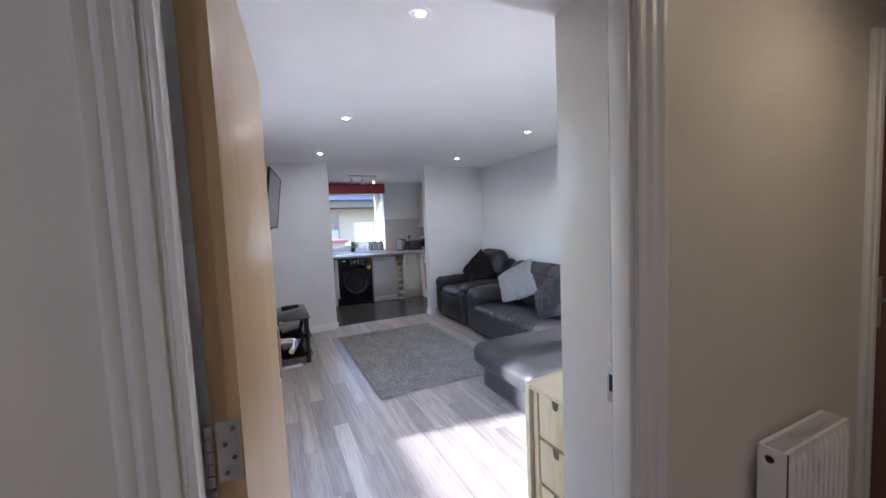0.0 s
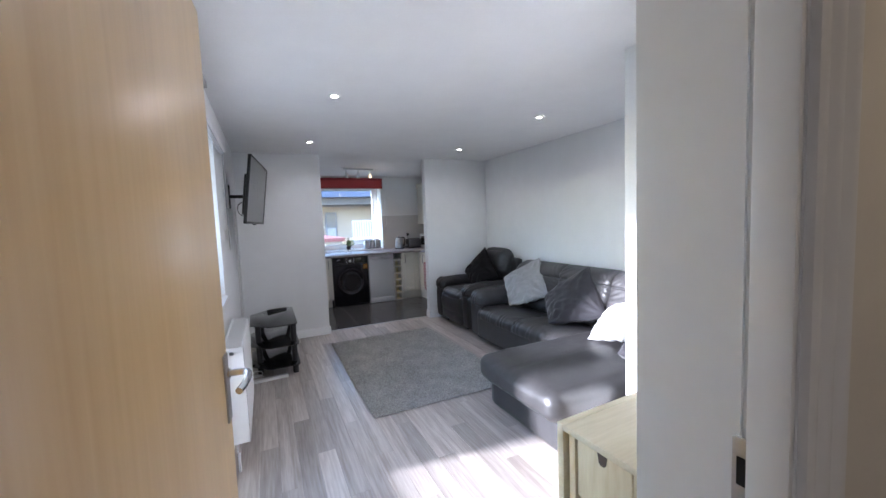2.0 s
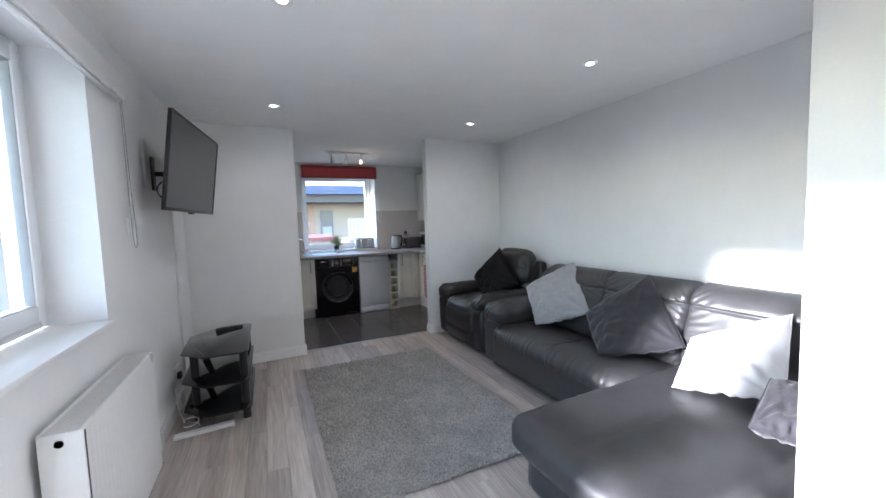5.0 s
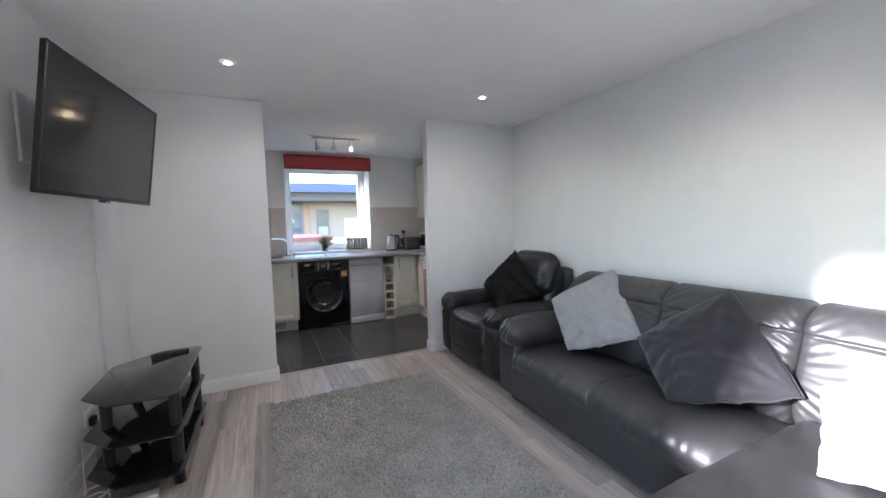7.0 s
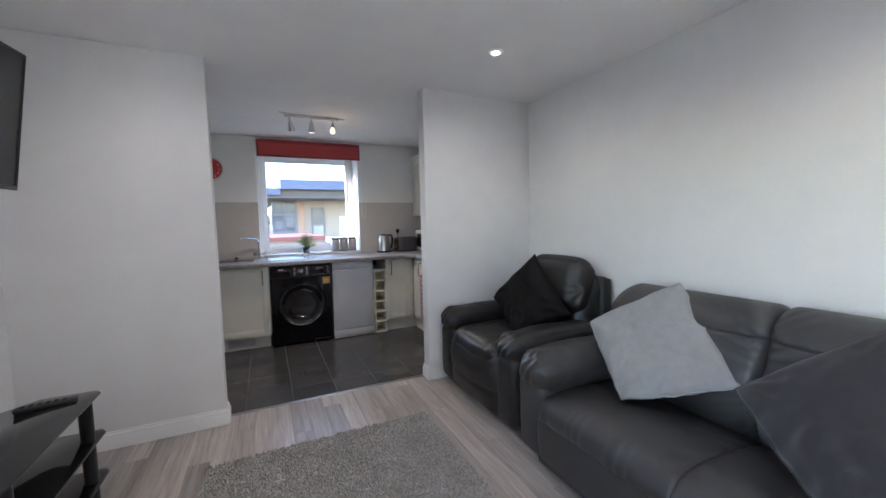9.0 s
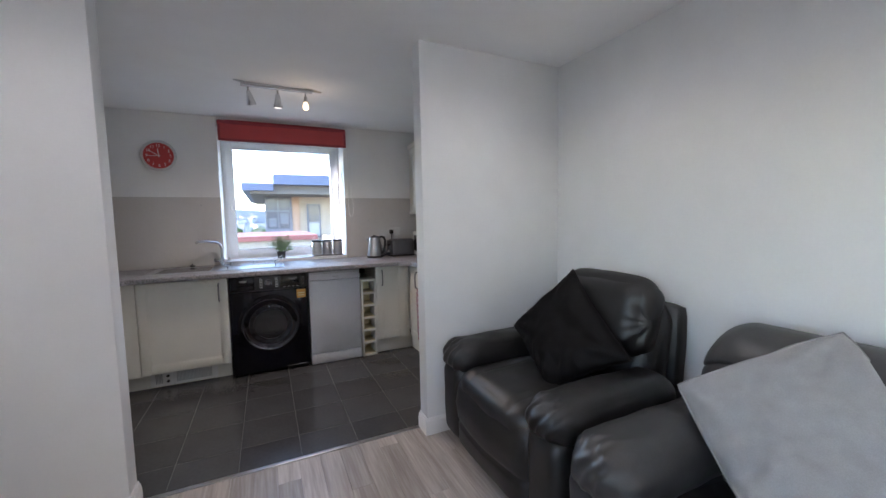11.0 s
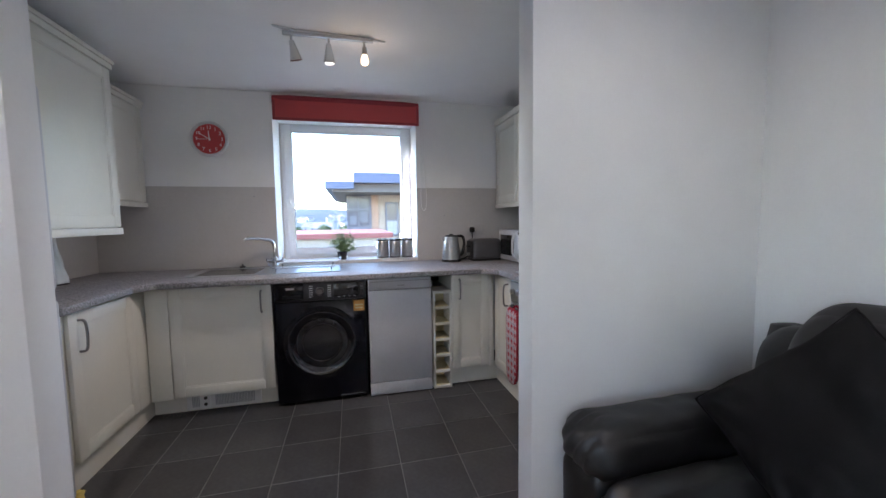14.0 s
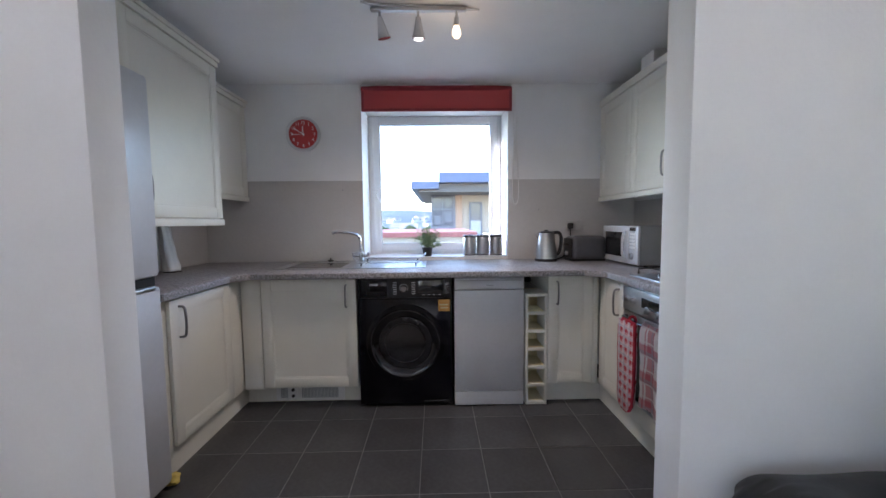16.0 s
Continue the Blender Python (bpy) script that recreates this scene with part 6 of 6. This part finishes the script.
# Added to close the gap below the upper fascia, in the soffit's colour.
part("parapet", box(1.86, 20.15, 2.55, 11.9, 30, 2.795), M_SOFFIT, nb)
part("soffit", box(1.0, 20.1, 2.44, 11.9, 30, 2.55), M_SOFFIT, nb)
gl = part("glazed_bay", box(1.5, 22.0, -6, 2.62, 29, 2.44), M_EXTGLASS, nb, "glazed stair bay")
part("mullions", boxes((1.5, 21.94, 0.6, 1.57, 22.0, 2.36), (2.0, 21.94, 0.6, 2.06, 22.0, 2.36), (2.5, 21.94, 0.6, 2.62, 22.0, 2.36), (1.5, 21.93, 1.75, 2.62, 21.99, 1.83), (1.5, 21.93, 0.8, 2.62, 21.99, 1.0)), M_MULLION, gl)
part("blind_panel", boxes((1.62, 21.95, 1.1, 1.95, 21.99, 1.5), (2.1, 21.95, 1.2, 2.45, 21.99, 1.7)), M_MULLION, gl)
for x0, x1, z0, z1 in ((3.25, 3.86, 0.55, 2.12), (7.2, 8.4, 0.55, 2.12), (3.25, 3.86, -2.5, -0.9)):
    wd = part("window", box(x0, 21.94, z0, x1, 21.99, z1), M_MULLION, nb)
    part("pane", box(x0 + 0.08, 21.92, z0 + 0.75, x1 - 0.08, 21.945, z1 - 0.08), M_EXTGLASS, wd)
    part("lower_pane", box(x0 + 0.08, 21.92, z0 + 0.06, x1 - 0.08, 21.945, z0 + 0.68), M_VENT, wd)
bal = thing("balcony", "white railed balcony on the flats opposite", "balcony", (4.5, 18.5, 0))
part("slab", box(3.85, 17.9, 0.45, 5.6, 21.9, 0.68), M_RENDER, bal)
part("top_rail", box(3.88, 17.96, 1.52, 5.6, 18.02, 1.57), M_WHITEP, bal)
for k in range(15):
    part("baluster", box(3.9 + 0.115 * k, 17.97, 0.68, 3.935 + 0.115 * k, 18.0, 1.52), M_WHITEP, bal)
part("support", boxes((3.9, 18.0, -6, 4.1, 18.2, 0.45), (5.4, 18.0, -6, 5.6, 18.2, 0.45)), M_RENDER, bal)
cop = thing("low_roof", "low flat roof with red coping and pale wall", "building", (1, 16, -6))
part("wall", box(-0.6, 13.7, -6, 2.6, 18, 0.84), M_RENDER, cop)
part("coping", box(-0.7, 13.6, 0.84, 2.7, 18.1, 0.96), M_REDROOF, cop)
pier = thing("outer_pier", "grey rendered pier beside the window, outdoors", "pier", (-0.4, 4.4, -6))
part("pier", box(-0.418, 3.474, -6, -0.366, 5.4, 3.0), M_PIER, pier)
# Narrow white strip along the pier's inner edge.
part("white_bead", box(-0.392, 3.468, 0.9, -0.376, 3.4735, 2.2), M_UPVC, pier)
# Out of view; added pale so that it bounces sunlight up to the ceiling.
solid("balcony_floor", box(-1.62, 0.4, -0.25, -0.43, 5.6, -0.06, 0.004), M_PAVING, "pale concrete balcony floor outdoors", "balcony")
rl = thing("balcony_rail", "blue-grey hand rail outside the living room window", "rail", (-1.5, 5, -6))
part("rail", rod((-1.5, 4.4, 1.545), (-1.5, 9.4, 1.615), 0.035, 12), M_RAIL, rl)
part("post", rod((-1.5, 9.35, -6), (-1.5, 9.35, 1.61), 0.025, 12), M_RAIL, rl)
ae = thing("wall_bracket", "folding metal bracket fixed to the outer pier", "bracket", (-0.42, 3.6, 1.8))
for y in (3.58, 3.72):
    part("arm", rod((-0.4185, y, 1.86), (-0.53, y - 0.02, 1.825), 0.006, 8), M_VENT, ae)
    part("brace", rod((-0.4185, y, 1.72), (-0.51, y - 0.02, 1.82), 0.004, 8), M_VENT, ae)
part("cross_bar", rod((-0.53, 3.54, 1.823), (-0.53, 3.73, 1.823), 0.006, 8), M_VENT, ae)

# hills, town and trees far off
bm = bmesh.new()
grid = []
for i in range(61):
    row = []
    for j in range(9):
        a = radians(-150 + 210 * i / 60)
        r = 330 + 45 * j
        h = -6 + (28 * (j / 8) ** 1.1) * (0.75 + 0.5 * noise.noise(Vector((i * 0.16, j * 0.15, 2)))) + 1.2 * noise.noise(Vector((i * 0.9, j * 0.8, 5)))
        row.append(bm.verts.new((r * math.sin(a), r * math.cos(a), -6.1 if j == 0 else h)))
    grid.append(row)
for i in range(60):
    for j in range(8):
        bm.faces.new((grid[i][j], grid[i][j + 1], grid[i + 1][j + 1], grid[i + 1][j]))
solid("backdrop_hills", bm, M_HILL, "wooded hills on the horizon", "backdrop", smooth=180)
tr = random.Random(11)
house = thing("far_house", "small pale house with a dark pitched roof, far off", "house", (0, 0, -6), group="houses of the far town")
part("wall", box(-3.4, -3, 0, 3.4, 3, 4.6), M_HOUSE, house, local=True)
bm = bmesh.new()
v = [bm.verts.new(p) for p in ((-3.7, -3.3, 4.6), (3.7, -3.3, 4.6), (3.7, 3.3, 4.6), (-3.7, 3.3, 4.6), (-3.7, 0, 6.8), (3.7, 0, 6.8))]
for f in ((0, 1, 5, 4), (2, 3, 4, 5), (0, 4, 3), (1, 2, 5), (0, 3, 2, 1)):
    bm.faces.new([v[i] for i in f])
part("roof", bm, M_ROOF, house, local=True)
for x in (-1.7, 1.6):
    for z in (0.8, 2.9):
        part("window", box(x - 0.5, -3.06, z, x + 0.5, -2.99, z + 1.1), M_EXTGLASS, house, local=True)
spots, hillside = [], []
for k in range(44):
    a = radians(tr.uniform(-16, 8) if k < 28 else tr.uniform(-45, -18))
    r = tr.uniform(150, 330)
    spots.append((r * math.sin(a), r * math.cos(a)))
for k in range(14):
    a, r = radians(tr.uniform(-27, -18)), tr.uniform(105, 190)
    spots.append((r * math.sin(a), r * math.cos(a)))
for k in range(70):
    a, j = radians(tr.uniform(-20, 10)), tr.uniform(2.5, 6.5)
    hillside.append((math.sin(a) * (330 + 45 * j), math.cos(a) * (330 + 45 * j), -7.5 + 20 * (j / 8) ** 1.1))
house.matrix_world = pose(spots[0][0], spots[0][1], -6, 0, 0, 20)
for x, y in spots[1:]:
    copy_thing(house, pose(x, y, -6, 0, 0, tr.uniform(-40, 40)))
for x, y, z in hillside:
    copy_thing(house, pose(x, y, z, 0, 0, tr.uniform(-40, 40)))
tree = thing("tree", "leafy green broadleaved tree with open crown", "tree", (0, 0, -6), group="trees outside")
bm = rod((0, 0, 0), (0.1, 0, 3.2), 0.2, 10, 0.12)
for k in range(7):
    a = k * 0.9
    rod((0.1, 0, 2.2 + 0.2 * k), (1.4 * math.cos(a), 1.4 * math.sin(a), 4.0 + 0.3 * k), 0.08, 6, 0.03, bm=bm)
part("trunk", bm, M_BARK, tree, local=True)
bm = bmesh.new()
for k in range(2200):
    d = Vector((tr.gauss(0, 1), tr.gauss(0, 1), tr.gauss(0, 0.8)))
    d = d.normalized() * tr.uniform(0.5, 1.0) ** 0.5 * (1.7 + 0.7 * noise.noise(d.normalized() * 1.7))
    p = d + Vector((0, 0, 4.7))
    w = Vector((tr.gauss(0, 1), tr.gauss(0, 1), tr.gauss(0, 1))).normalized()
    s = w.orthogonal().normalized()
    q = [bm.verts.new(c) for c in (p, p + w * 0.12 + s * 0.08, p + w * 0.26, p + w * 0.12 - s * 0.08)]
    bm.faces.new(q)
tagged(part("crown", bm, M_FOLIAGE, tree, local=True, smooth=None), kind="stuff")
tree_spots = [(-52, 104), (-61, 128), (-10, 90), (0, 110), (-6, 120), (8, 130), (-60, 100), (-45, 120)]
tree.matrix_world = pose(tree_spots[0][0], tree_spots[0][1], -6)
for x, y in tree_spots[1:]:
    copy_thing(tree, pose(x, y, -6, 0, 0, tr.uniform(0, 360)))

# ---- boards and tiles ----
floor_boards = thing("floor", "grey-beige oak laminate board floor", "floor", (1.65, 2.6, 0), kind="structure")
PW, PL = 0.1075, 1.21


def plank_mesh(length, width):
    return finish("plank", box(-width / 2 + 0.0002, -length / 2 + 0.0002, -0.012, width / 2 - 0.0002, length / 2 - 0.0002, 0, 0.0006, seg=1), M_PLANK)


stock = {}
row = 0
x = -0.35
while x < 3.32:
    w = min(PW, 3.32 - x)
    y = -1.2 - (row * 0.47) % PL
    end = 5.5
    while y < end:
        a, b = max(y, -1.2), min(y + PL, end)
        if b - a > 0.02 and w > 0.01:
            key = (round(b - a, 3), round(w, 3))
            if key not in stock:
                stock[key] = plank_mesh(*key)
            ob = new("plank", stock[key])
            ob.parent = floor_boards
            ob.location = (x + w / 2 - 1.65, (a + b) / 2 - 2.6, 0)
        y += PL
    x += PW
    row += 1

tiled = thing("floor_kitchen", "dark slate tile floor with grey grout", "floor", (1.6, 6.5, 0), kind="structure")
part("grout_bed", box(-0.15, 5.5, -0.012, 3.32, 7.55, -0.0012), M_GROUT, tiled)
TX, TY = 0.313, 0.327
tiles = {}
for i in range(-4, 7):
    for j in range(-4, 3):
        x0, x1 = max(1.605 + i * TX, -0.15), min(1.605 + (i + 1) * TX, 3.32)
        y0, y1 = max(6.735 + j * TY, 5.514), min(6.735 + (j + 1) * TY, 7.55)
        if x1 - x0 < 0.02 or y1 - y0 < 0.02:
            continue
        key = (round(x1 - x0, 3), round(y1 - y0, 3))
        if key not in tiles:
            tiles[key] = finish("tile", box(-key[0] / 2 + 0.002, -key[1] / 2 + 0.002, -0.011, key[0] / 2 - 0.002, key[1] / 2 - 0.002, 0, 0.0012, seg=1), M_TILE)
        ob = new("tile", tiles[key])
        ob.parent = tiled
        ob.location = ((x0 + x1) / 2 - 1.6, (y0 + y1) / 2 - 6.5, 0)
